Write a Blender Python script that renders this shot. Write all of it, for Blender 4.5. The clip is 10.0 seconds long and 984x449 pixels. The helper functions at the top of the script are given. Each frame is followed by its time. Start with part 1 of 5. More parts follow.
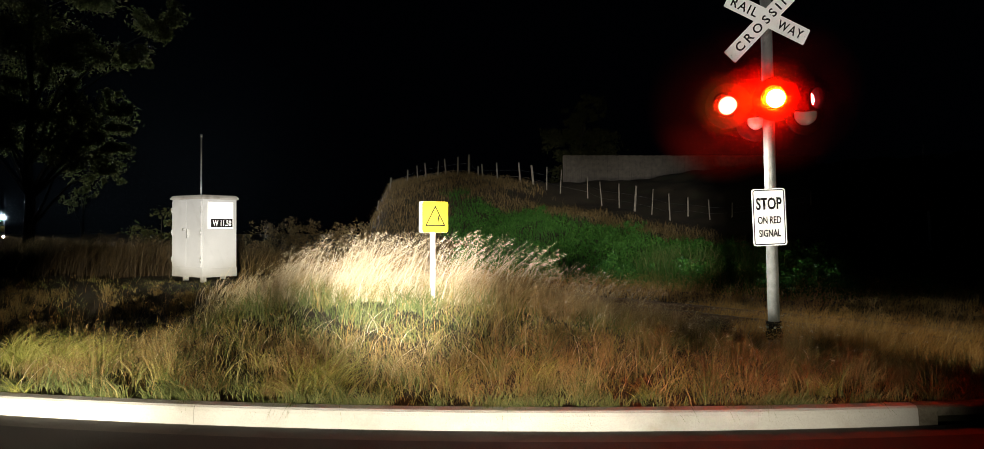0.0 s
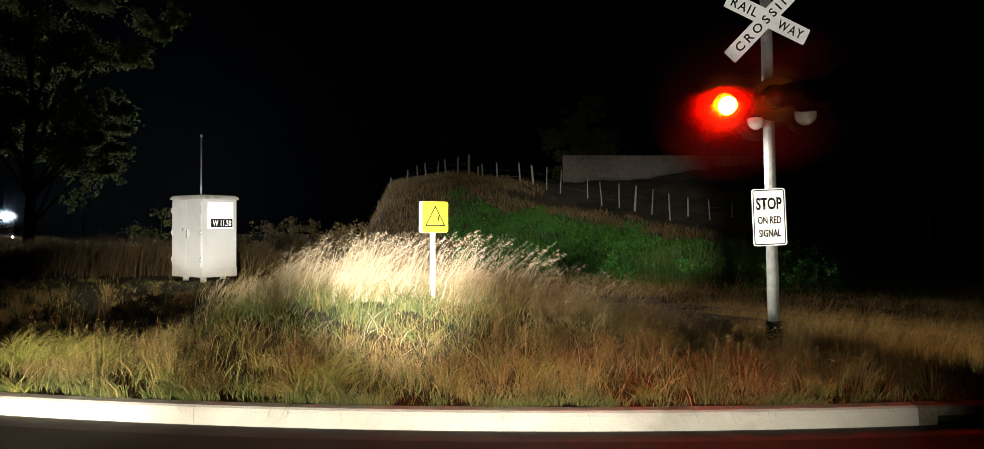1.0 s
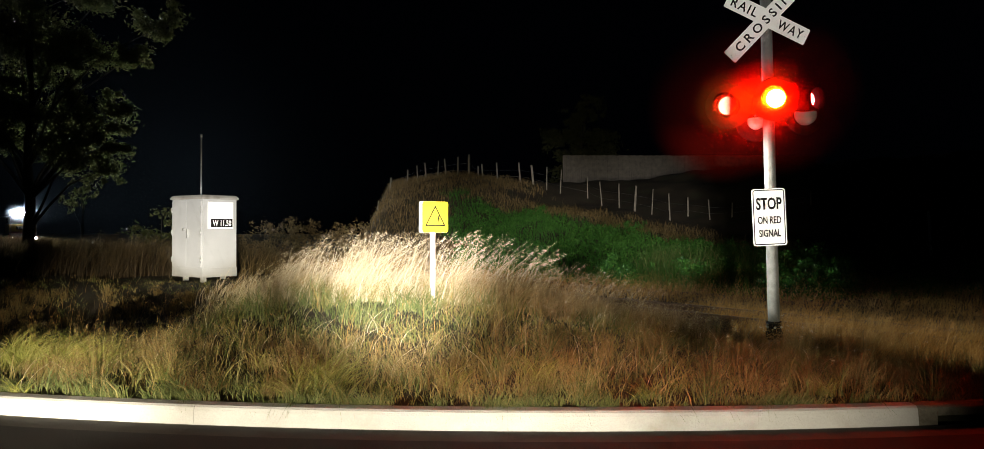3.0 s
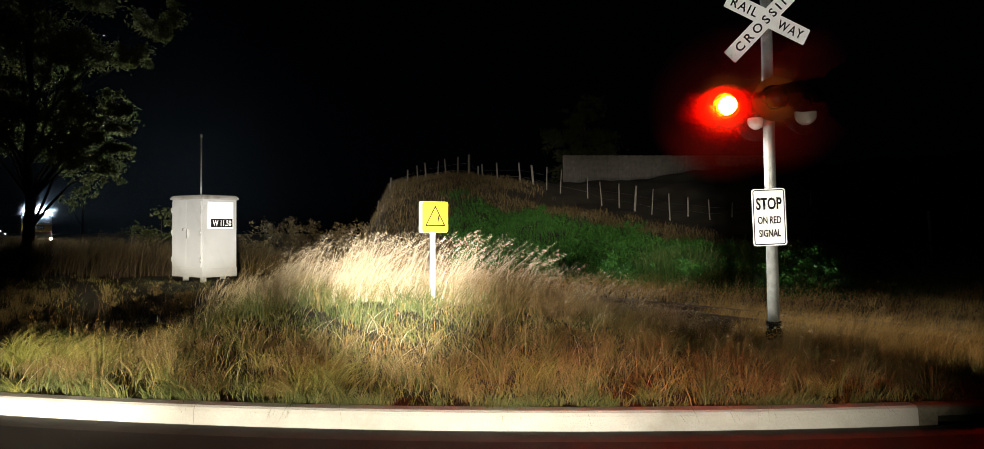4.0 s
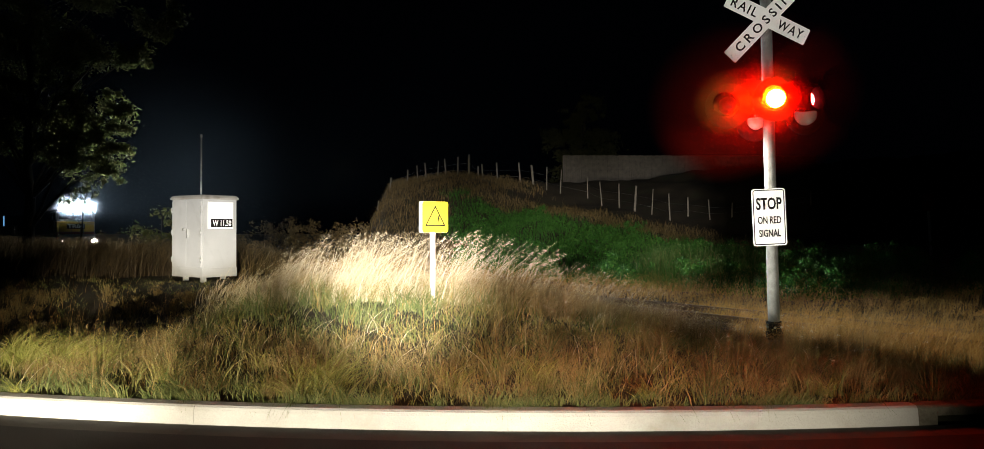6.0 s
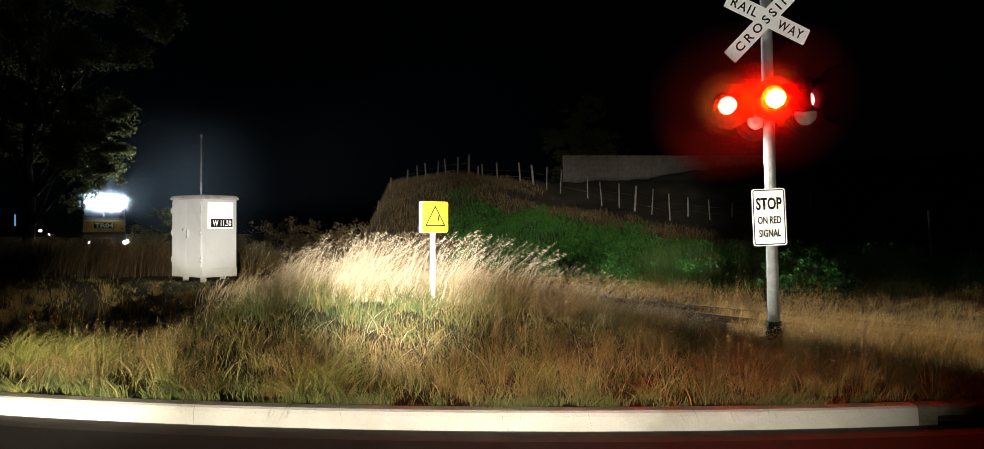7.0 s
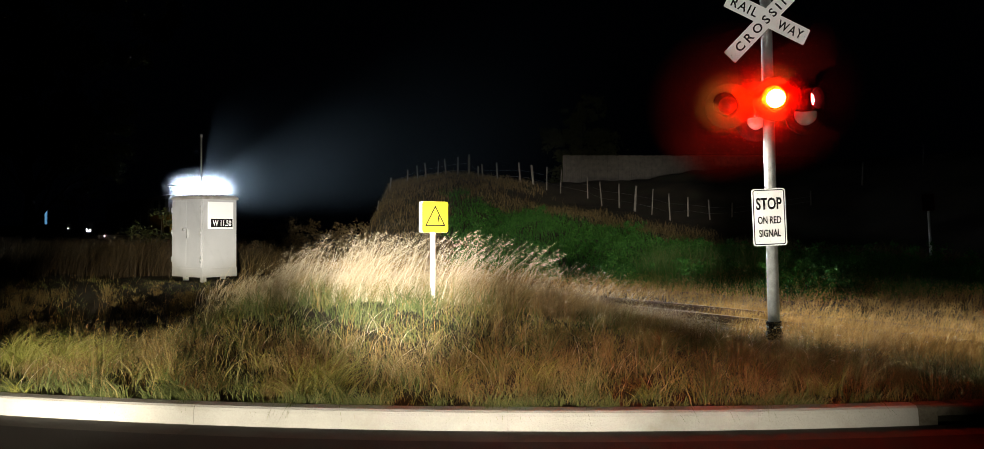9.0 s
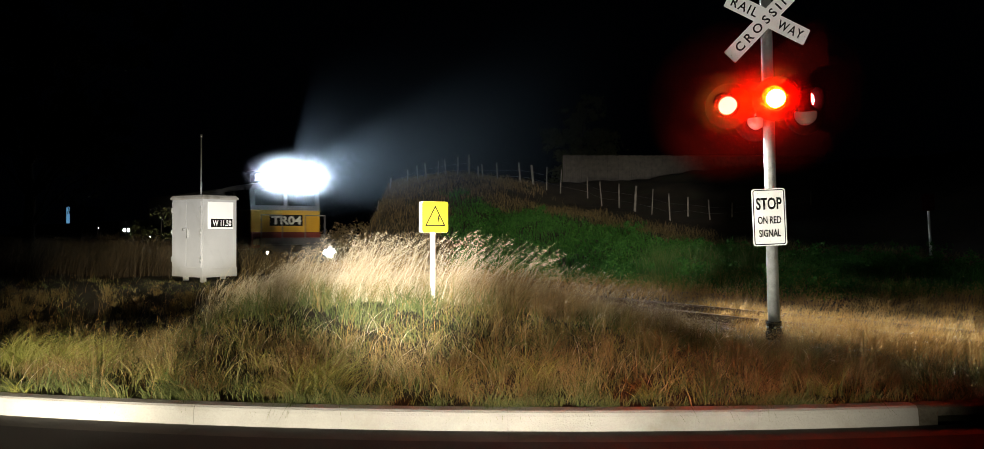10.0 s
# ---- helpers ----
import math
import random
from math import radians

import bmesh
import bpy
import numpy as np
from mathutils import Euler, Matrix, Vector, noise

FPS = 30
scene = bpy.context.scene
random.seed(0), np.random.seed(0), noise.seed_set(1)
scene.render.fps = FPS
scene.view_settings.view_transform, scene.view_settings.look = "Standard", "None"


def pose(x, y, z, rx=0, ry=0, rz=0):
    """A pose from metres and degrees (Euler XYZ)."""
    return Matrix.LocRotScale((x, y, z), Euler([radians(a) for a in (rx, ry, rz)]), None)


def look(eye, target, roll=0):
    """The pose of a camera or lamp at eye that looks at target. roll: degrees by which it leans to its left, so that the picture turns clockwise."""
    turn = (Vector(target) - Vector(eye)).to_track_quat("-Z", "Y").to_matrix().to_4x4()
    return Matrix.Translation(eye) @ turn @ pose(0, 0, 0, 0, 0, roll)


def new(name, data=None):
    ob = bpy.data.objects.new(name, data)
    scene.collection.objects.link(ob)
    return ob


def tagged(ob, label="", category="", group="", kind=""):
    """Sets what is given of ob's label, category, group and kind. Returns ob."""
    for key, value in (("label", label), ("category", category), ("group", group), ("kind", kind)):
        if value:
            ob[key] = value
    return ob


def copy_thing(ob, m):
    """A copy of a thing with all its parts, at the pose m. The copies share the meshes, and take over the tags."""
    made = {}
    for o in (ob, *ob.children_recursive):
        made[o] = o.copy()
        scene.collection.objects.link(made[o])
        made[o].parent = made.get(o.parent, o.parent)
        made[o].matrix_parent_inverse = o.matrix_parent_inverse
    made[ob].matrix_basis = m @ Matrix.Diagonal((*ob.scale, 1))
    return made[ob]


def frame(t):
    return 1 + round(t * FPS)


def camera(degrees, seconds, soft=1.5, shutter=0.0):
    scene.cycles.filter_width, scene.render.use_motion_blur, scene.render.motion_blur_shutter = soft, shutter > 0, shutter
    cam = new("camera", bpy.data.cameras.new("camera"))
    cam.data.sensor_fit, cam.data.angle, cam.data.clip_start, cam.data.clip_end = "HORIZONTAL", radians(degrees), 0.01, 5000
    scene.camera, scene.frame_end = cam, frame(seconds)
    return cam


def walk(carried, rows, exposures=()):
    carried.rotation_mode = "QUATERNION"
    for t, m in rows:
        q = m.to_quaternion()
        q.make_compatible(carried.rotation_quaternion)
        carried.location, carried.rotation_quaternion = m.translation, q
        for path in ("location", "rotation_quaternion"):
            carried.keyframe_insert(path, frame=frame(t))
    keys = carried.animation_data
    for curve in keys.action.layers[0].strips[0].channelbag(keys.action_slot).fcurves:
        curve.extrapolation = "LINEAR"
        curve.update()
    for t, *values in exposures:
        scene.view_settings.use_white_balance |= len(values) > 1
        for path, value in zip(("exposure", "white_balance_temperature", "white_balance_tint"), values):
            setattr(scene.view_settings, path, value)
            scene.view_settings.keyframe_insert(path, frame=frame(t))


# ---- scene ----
# ---------------------------------------------------------------- camera
cam = camera(66.0, 10.0, soft=0.7, shutter=0.5)
EYE = (0.0, 0.0, 1.5)
STAND = look(EYE, (0.0, 100.0, 2.41))
walk(cam, [(0.0, STAND), (10.0, STAND)], exposures=[(0.0, 0.0), (4.0, -0.06), (7.0, -0.15), (8.6, -0.4), (10.0, -0.45)])

# ---------------------------------------------------------------- night sky and lamps
world = bpy.data.worlds.new("night")
world.use_nodes = True
scene.world = world
bg = world.node_tree.nodes["Background"]
bg.inputs["Color"].default_value = (0.25, 0.4, 0.8, 1)
bg.inputs["Strength"].default_value = 0.0006
scene.view_settings.exposure = 0.0


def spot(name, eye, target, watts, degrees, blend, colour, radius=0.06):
    """A spot lamp out of view; some stand in for car headlights, others are added fill."""
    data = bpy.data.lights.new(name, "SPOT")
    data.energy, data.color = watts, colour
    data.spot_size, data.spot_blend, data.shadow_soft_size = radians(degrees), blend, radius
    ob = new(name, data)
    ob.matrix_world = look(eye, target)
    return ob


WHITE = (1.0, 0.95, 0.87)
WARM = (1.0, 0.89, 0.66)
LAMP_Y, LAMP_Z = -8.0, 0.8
# Unseen spot in place of the car headlights beside the viewer.
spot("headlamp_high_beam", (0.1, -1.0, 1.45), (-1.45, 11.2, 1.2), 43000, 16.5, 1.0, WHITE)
# Fill lamps added to brighten the bank and the cabinet.
spot("bank_fill", (0.12, -1.0, 1.45), (1.7, 30.0, 2.7), 33000, 11.5, 1.0, WHITE)
spot("bank_edge_fill", (0.14, -1.0, 1.45), (6.0, 30.0, 2.2), 26000, 13.0, 1.0, WHITE)
spot("cabinet_fill", (0.2, LAMP_Y, LAMP_Z), (-5.62, 14.6, 1.65), 23000, 5.6, 0.6, (0.96, 0.97, 1.0))
# Headlight spread over the verge, split into three unseen spots.
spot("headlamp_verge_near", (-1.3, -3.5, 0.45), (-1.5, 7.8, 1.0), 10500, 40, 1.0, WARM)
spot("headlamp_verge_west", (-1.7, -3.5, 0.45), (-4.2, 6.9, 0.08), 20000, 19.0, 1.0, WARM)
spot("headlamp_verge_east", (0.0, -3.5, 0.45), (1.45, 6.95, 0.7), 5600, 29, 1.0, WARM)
# Unseen fill added at the right to brighten the grass strip behind the post.
spot("right_grass_fill", (8.6, 0.4, 0.8), (5.0, 10.0, 0.6), 6000, 13, 1.0, WARM)
# Narrow fills added to whiten the reflective signs, sparing the lamps between them.
spot("stop_sign_fill", (0.5, LAMP_Y, LAMP_Z), (3.4, 9.2, 1.55), 4300, 6.2, 0.5, WHITE)
spot("crossing_sign_fill", (0.5, LAMP_Y, LAMP_Z), (3.4, 9.2, 4.35), 7600, 6.4, 0.5, WHITE)
# Unseen lamp added far left to light the signal post's left edge.
spot("post_edge_fill", (-17.0, 3.0, 0.75), (3.4, 9.2, 1.55), 60000, 7.6, 0.7, WHITE)


# ---------------------------------------------------------------- materials
def nodes_of(name):
    m = bpy.data.materials.new(name)
    m.use_nodes = True
    m.node_tree.nodes.clear()
    return m, m.node_tree.nodes, m.node_tree.links


def rgba(c):
    return (c[0], c[1], c[2], 1.0)


def surface(name, a, b, rough=0.7, metal=0.0, coarse=2.0, fine=40.0, bump=0.2, dirt=None, dirt_amount=0.35,
            rough_var=0.15, gloss=0.5):
    """Two tones mixed by a coarse noise, speckled by a fine one, with stains of a third tone."""
    m, n, l = nodes_of(name)
    out, p = n.new("ShaderNodeOutputMaterial"), n.new("ShaderNodeBsdfPrincipled")
    tc = n.new("ShaderNodeTexCoord")
    n1, n2, n3 = (n.new("ShaderNodeTexNoise") for _ in range(3))
    for node, sc, det in ((n1, coarse, 6), (n2, fine, 4), (n3, coarse * 0.6, 8)):
        node.inputs["Scale"].default_value, node.inputs["Detail"].default_value = sc, det
        l.new(tc.outputs["Object"], node.inputs["Vector"])
    n3.inputs["Distortion"].default_value = 1.2
    mix = n.new("ShaderNodeMix")
    mix.data_type = "RGBA"
    mix.inputs["A"].default_value, mix.inputs["B"].default_value = rgba(a), rgba(b)
    add = n.new("ShaderNodeMath")
    add.operation = "MULTIPLY_ADD"
    add.inputs[1].default_value = 0.45
    l.new(n2.outputs["Fac"], add.inputs[0])
    l.new(n1.outputs["Fac"], add.inputs[2])
    ramp = n.new("ShaderNodeMapRange")
    ramp.inputs["From Min"].default_value, ramp.inputs["From Max"].default_value = 0.5, 0.95
    l.new(add.outputs[0], ramp.inputs["Value"])
    l.new(ramp.outputs["Result"], mix.inputs["Factor"])
    colour = mix.outputs["Result"]
    if dirt:
        mix2, r2 = n.new("ShaderNodeMix"), n.new("ShaderNodeMapRange")
        mix2.data_type = "RGBA"
        r2.inputs["From Min"].default_value, r2.inputs["From Max"].default_value = 0.52, 0.72
        r2.inputs["To Max"].default_value = dirt_amount
        l.new(n3.outputs["Fac"], r2.inputs["Value"])
        l.new(r2.outputs["Result"], mix2.inputs["Factor"])
        l.new(colour, mix2.inputs["A"])
        mix2.inputs["B"].default_value = rgba(dirt)
        colour = mix2.outputs["Result"]
    l.new(colour, p.inputs["Base Color"])
    rr = n.new("ShaderNodeMapRange")
    rr.inputs["To Min"].default_value, rr.inputs["To Max"].default_value = max(0.03, rough - rough_var), min(1, rough + rough_var)
    l.new(n1.outputs["Fac"], rr.inputs["Value"])
    l.new(rr.outputs["Result"], p.inputs["Roughness"])
    p.inputs["Metallic"].default_value, p.inputs["Specular IOR Level"].default_value = metal, gloss
    bm_ = n.new("ShaderNodeBump")
    bm_.inputs["Strength"].default_value, bm_.inputs["Distance"].default_value = bump, 0.01
    l.new(n2.outputs["Fac"], bm_.inputs["Height"])
    l.new(bm_.outputs["Normal"], p.inputs["Normal"])
    l.new(p.outputs["BSDF"], out.inputs["Surface"])
    return m


def plain(name, colour, rough=0.6, metal=0.0, gloss=0.5):
    m, n, l = nodes_of(name)
    out, p = n.new("ShaderNodeOutputMaterial"), n.new("ShaderNodeBsdfPrincipled")
    p.inputs["Base Color"].default_value = rgba(colour)
    p.inputs["Roughness"].default_value, p.inputs["Metallic"].default_value = rough, metal
    p.inputs["Specular IOR Level"].default_value = gloss
    l.new(p.outputs["BSDF"], out.inputs["Surface"])
    return m


def leafy(name, tones, through_light=0.35, rough=0.6):
    """Blades and leaves: each island takes its own tone, and light comes through a little."""
    m, n, l = nodes_of(name)
    out, geo, ramp = n.new("ShaderNodeOutputMaterial"), n.new("ShaderNodeNewGeometry"), n.new("ShaderNodeValToRGB")
    while len(ramp.color_ramp.elements) < len(tones):
        ramp.color_ramp.elements.new(0.5)
    for i, c in enumerate(tones):
        ramp.color_ramp.elements[i].position = i / max(1, len(tones) - 1)
        ramp.color_ramp.elements[i].color = rgba(c)
    tc, big = n.new("ShaderNodeTexCoord"), n.new("ShaderNodeTexNoise")
    big.inputs["Scale"].default_value, big.inputs["Detail"].default_value = 1.7, 4
    l.new(tc.outputs["Object"], big.inputs["Vector"])
    mixv = n.new("ShaderNodeMath")
    mixv.operation = "MULTIPLY_ADD"
    mixv.inputs[1].default_value = 1.6
    mixv.inputs[2].default_value = -0.55
    l.new(big.outputs["Fac"], mixv.inputs[0])
    addv = n.new("ShaderNodeMath")
    addv.operation = "MULTIPLY_ADD"
    addv.inputs[1].default_value = 0.75
    l.new(geo.outputs["Random Per Island"], addv.inputs[0])
    half = n.new("ShaderNodeMath")
    half.operation = "MULTIPLY"
    half.inputs[1].default_value = 0.5
    l.new(mixv.outputs[0], half.inputs[0])
    l.new(half.outputs[0], addv.inputs[2])
    l.new(addv.outputs[0], ramp.inputs["Fac"])
    d, t, mx = n.new("ShaderNodeBsdfPrincipled"), n.new("ShaderNodeBsdfTranslucent"), n.new("ShaderNodeMixShader")
    d.inputs["Roughness"].default_value = rough
    d.inputs["Specular IOR Level"].default_value = 0.25
    mx.inputs["Fac"].default_value = through_light
    l.new(ramp.outputs["Color"], d.inputs["Base Color"])
    l.new(ramp.outputs["Color"], t.inputs["Color"])
    l.new(d.outputs["BSDF"], mx.inputs[1])
    l.new(t.outputs["BSDF"], mx.inputs[2])
    l.new(mx.outputs[0], out.inputs["Surface"])
    return m


def glow(name, colour, strength):
    m, n, l = nodes_of(name)
    out, e = n.new("ShaderNodeOutputMaterial"), n.new("ShaderNodeEmission")
    e.inputs["Color"].default_value, e.inputs["Strength"].default_value = rgba(colour), strength
    l.new(e.outputs[0], out.inputs["Surface"])
    return m


def misty(name, density, fade=0.0, low=0.0, high=0.0, tint=(0.6, 0.8, 1.0), thin=None, top=None, facing=None):
    """Thin drifting mist: nearly clear, scattering the light that crosses it from either side; also used for sheets
    that imitate lamp glow. fade: metres in which a sheet thins out; low, high: heights between which it gathers;
    thin: the stretch of x in which it thins out; top: the heights in which it ends."""
    m, n, l = nodes_of(name)
    out, mx = n.new("ShaderNodeOutputMaterial"), n.new("ShaderNodeMixShader")
    clear, d, t, both = (n.new("ShaderNodeBsdfTransparent"), n.new("ShaderNodeBsdfDiffuse"),
                         n.new("ShaderNodeBsdfTranslucent"), n.new("ShaderNodeMixShader"))
    tc, nz, mr = n.new("ShaderNodeTexCoord"), n.new("ShaderNodeTexNoise"), n.new("ShaderNodeMapRange")
    nz.inputs["Scale"].default_value, nz.inputs["Detail"].default_value = 0.25, 4
    mr.inputs["From Min"].default_value, mr.inputs["From Max"].default_value = 0.3, 0.7
    mr.inputs["To Min"].default_value, mr.inputs["To Max"].default_value = density * 0.75, density * 1.25
    l.new(tc.outputs["Object"], nz.inputs["Vector"])
    l.new(nz.outputs["Fac"], mr.inputs["Value"])
    d.inputs["Color"].default_value = t.inputs["Color"].default_value = rgba(tint)
    l.new(d.outputs[0], both.inputs[1])
    l.new(t.outputs[0], both.inputs[2])
    if facing:                                         # droplets scatter light that runs along the veil too
        way = n.new("ShaderNodeCombineXYZ")
        for axis, value in zip("XYZ", facing):
            way.inputs[axis].default_value = value
        for node in (d, t):
            l.new(way.outputs[0], node.inputs["Normal"])
    thick = mr.outputs["Result"]
    if high:
        xyz, hr, mul = n.new("ShaderNodeSeparateXYZ"), n.new("ShaderNodeMapRange"), n.new("ShaderNodeMath")
        mul.operation, hr.interpolation_type = "MULTIPLY", "SMOOTHSTEP"
        hr.inputs["From Min"].default_value, hr.inputs["From Max"].default_value = low, high
        l.new(tc.outputs["Object"], xyz.inputs[0])
        l.new(xyz.outputs["Z"], hr.inputs["Value"])
        l.new(thick, mul.inputs[0])
        l.new(hr.outputs["Result"], mul.inputs[1])
        thick = mul.outputs[0]
    for axis, stretch in (("X", thin), ("Z", top)):
        if not stretch:
            continue
        xyz, hr, mul = n.new("ShaderNodeSeparateXYZ"), n.new("ShaderNodeMapRange"), n.new("ShaderNodeMath")
        mul.operation, hr.interpolation_type = "MULTIPLY", "SMOOTHSTEP"
        hr.inputs["From Min"].default_value, hr.inputs["From Max"].default_value = stretch
        hr.inputs["To Min"].default_value, hr.inputs["To Max"].default_value = 1.0, 0.0
        l.new(tc.outputs["Object"], xyz.inputs[0])
        l.new(xyz.outputs[axis], hr.inputs["Value"])
        l.new(thick, mul.inputs[0])
        l.new(hr.outputs["Result"], mul.inputs[1])
        thick = mul.outputs[0]
    if fade:
        ln, fr, mul = n.new("ShaderNodeVectorMath"), n.new("ShaderNodeMapRange"), n.new("ShaderNodeMath")
        ln.operation, mul.operation, fr.interpolation_type = "LENGTH", "MULTIPLY", "SMOOTHSTEP"
        l.new(tc.outputs["Object"], ln.inputs[0])
        l.new(ln.outputs["Value"], fr.inputs["Value"])
        fr.inputs["From Max"].default_value, fr.inputs["To Min"].default_value, fr.inputs["To Max"].default_value = fade, 1.0, 0.0
        l.new(thick, mul.inputs[0])
        l.new(fr.outputs["Result"], mul.inputs[1])
        thick = mul.outputs[0]
    l.new(thick, mx.inputs["Fac"])
    l.new(clear.outputs[0], mx.inputs[1])
    l.new(both.outputs[0], mx.inputs[2])
    l.new(mx.outputs[0], out.inputs["Surface"])
    return m


ASPHALT = surface("asphalt", (0.011, 0.011, 0.011), (0.028, 0.027, 0.026), 0.9, 0, 1.2, 160, 0.6, (0.02, 0.02, 0.02), gloss=0.1)
CONCRETE = surface("kerb_concrete", (0.33, 0.327, 0.32), (0.42, 0.417, 0.415), 0.85, 0, 2.6, 70, 0.5, (0.25, 0.23, 0.18), 0.7, gloss=0.2)
STAINED = surface("stained_concrete", (0.12, 0.11, 0.09), (0.24, 0.22, 0.18), 0.9, 0, 3.5, 70, 0.5, (0.05, 0.045, 0.035), 0.8, gloss=0.1)
GUTTER = surface("gutter_concrete", (0.04, 0.037, 0.034), (0.075, 0.07, 0.062), 0.85, 0, 2.2, 110, 0.35, (0.09, 0.08, 0.07), 0.6, gloss=0.1)
SOIL = surface("soil", (0.02, 0.015, 0.009), (0.05, 0.036, 0.02), 0.95, 0, 0.8, 14, 0.8, (0.025, 0.035, 0.012), 0.8)
BALLAST = surface("ballast", (0.035, 0.03, 0.026), (0.09, 0.08, 0.07), 0.95, 0, 3, 30, 0.9, (0.06, 0.05, 0.04))
STEEL_RAIL = surface("rail_steel", (0.10, 0.06, 0.04), (0.2, 0.13, 0.09), 0.55, 0.6, 4, 60, 0.2)
SLEEPER = surface("sleeper_timber", (0.08, 0.06, 0.045), (0.16, 0.13, 0.10), 0.9, 0, 5, 50, 0.5)
GALV = surface("galvanised_steel", (0.42, 0.43, 0.42), (0.60, 0.61, 0.59), 0.42, 0.75, 9, 60, 0.08, (0.3, 0.29, 0.27), 0.4)
POST_STEEL = surface("dull_galvanised_post", (0.15, 0.155, 0.145), (0.28, 0.29, 0.27), 0.45, 0.4, 7, 60, 0.1, (0.08, 0.075, 0.06), 0.6)
BLACK_PAINT = surface("black_paint", (0.004, 0.004, 0.004), (0.009, 0.009, 0.009), 0.8, 0, 6, 70, 0.1, gloss=0.12)
LAMP_BLACK = plain("lamp_matt_black", (0.006, 0.006, 0.006), 1.0, 0.0, 0.0)
SIGN_WHITE = surface("sign_sheeting_white", (0.74, 0.74, 0.71), (0.82, 0.82, 0.79), 0.5, 0, 4, 150, 0.03, (0.55, 0.53, 0.47), 0.25)
NUMBER_WHITE = plain("dull_number_white", (0.5, 0.5, 0.48), 0.6)
LABEL_WHITE = plain("reflective_label_white", (0.9, 0.9, 0.9), 0.4)
INK = plain("sign_black", (0.012, 0.012, 0.012), 0.9, 0.0, 0.05)
YELLOW = surface("sign_yellow", (0.5, 0.39, 0.0), (0.56, 0.45, 0.004), 0.5, 0, 3, 90, 0.04)
WHITE_PLASTIC = surface("white_plastic", (0.74, 0.74, 0.7), (0.84, 0.83, 0.8), 0.5, 0, 5, 60, 0.06)
CABINET = surface("cabinet_grey_paint", (0.36, 0.362, 0.365), (0.45, 0.452, 0.455), 0.5, 0.0, 1.4, 60, 0.06, (0.25, 0.245, 0.23), 0.6)
CABINET_ROOF = surface("cabinet_roof_paint", (0.24, 0.225, 0.20), (0.36, 0.345, 0.32), 0.7, 0, 4, 40, 0.3, (0.10, 0.085, 0.06), 0.8)
POST_WOOD = surface("weathered_post_wood", (0.15, 0.135, 0.11), (0.28, 0.25, 0.21), 0.9, 0, 6, 60, 0.5, (0.09, 0.08, 0.06))
PALING = surface("paling_wood", (0.10, 0.09, 0.08), (0.19, 0.17, 0.145), 0.9, 0, 3, 40, 0.3, (0.14, 0.12, 0.1), 0.6)
BARK = surface("bark", (0.02, 0.017, 0.013), (0.055, 0.045, 0.035), 0.95, 0, 5, 30, 0.9)
WIRE = plain("galvanised_wire", (0.25, 0.25, 0.25), 0.5, 0.8)
LOCO_YELLOW = surface("locomotive_yellow", (0.36, 0.19, 0.012), (0.45, 0.25, 0.02), 0.45, 0, 2, 40, 0.05, (0.2, 0.12, 0.04), 0.5)
LOCO_GREY = surface("locomotive_grey", (0.07, 0.07, 0.075), (0.12, 0.12, 0.12), 0.55, 0, 2, 40, 0.08, (0.05, 0.045, 0.04), 0.5)
LOCO_RED = surface("locomotive_red", (0.10, 0.016, 0.012), (0.15, 0.025, 0.016), 0.5, 0, 2, 40, 0.08, (0.08, 0.03, 0.02), 0.5)
WAGON = surface("wagon_steel", (0.05, 0.045, 0.04), (0.10, 0.085, 0.07), 0.7, 0.2, 1.5, 30, 0.2, (0.12, 0.06, 0.03), 0.5)
WAGON_TARP = surface("wagon_blue_cover", (0.12, 0.28, 0.5), (0.2, 0.4, 0.62), 0.7, 0, 2, 30, 0.3)
CAB_GLASS = plain("cab_glass", (0.01, 0.012, 0.014), 0.08)
RED_PLATE = surface("dull_red_plate", (0.16, 0.012, 0.01), (0.22, 0.02, 0.016), 0.6, 0, 3, 60, 0.05)
# Near-black colour in place of the shade inside the drain.
PIT_SHADE = plain("pit_shade", (0.004, 0.004, 0.004), 0.9)
HEADLIGHT = glow("headlight_glow", (0.88, 0.96, 1.0), 440000)
SIDE_LIGHT = glow("side_light_glow", (0.85, 0.93, 1.0), 4500)
DITCH_DIM = glow("ditch_light_dim", (1.0, 0.9, 0.8), 40)
DITCH_LIGHT = glow("ditch_light_glow", (1.0, 0.94, 0.84), 16000)
SMALL_LIGHT = glow("wagon_light_glow", (0.95, 1.0, 0.98), 25)
BLUE_GLOW = glow("blue_panel_glow", (0.10, 0.27, 0.45), 1.3)
LAMP_ON = glow("signal_led_lit", (1.0, 0.035, 0.002), 5400)
LAMP_SIDE = glow("signal_led_side", (1.0, 0.05, 0.06), 120)
LAMP_DIM = glow("signal_led_fading", (1.0, 0.07, 0.045), 34)
LAMP_OFF = surface("signal_led_unlit", (0.06, 0.004, 0.004), (0.2, 0.012, 0.012), 0.35, 0, 30, 160, 0.3)
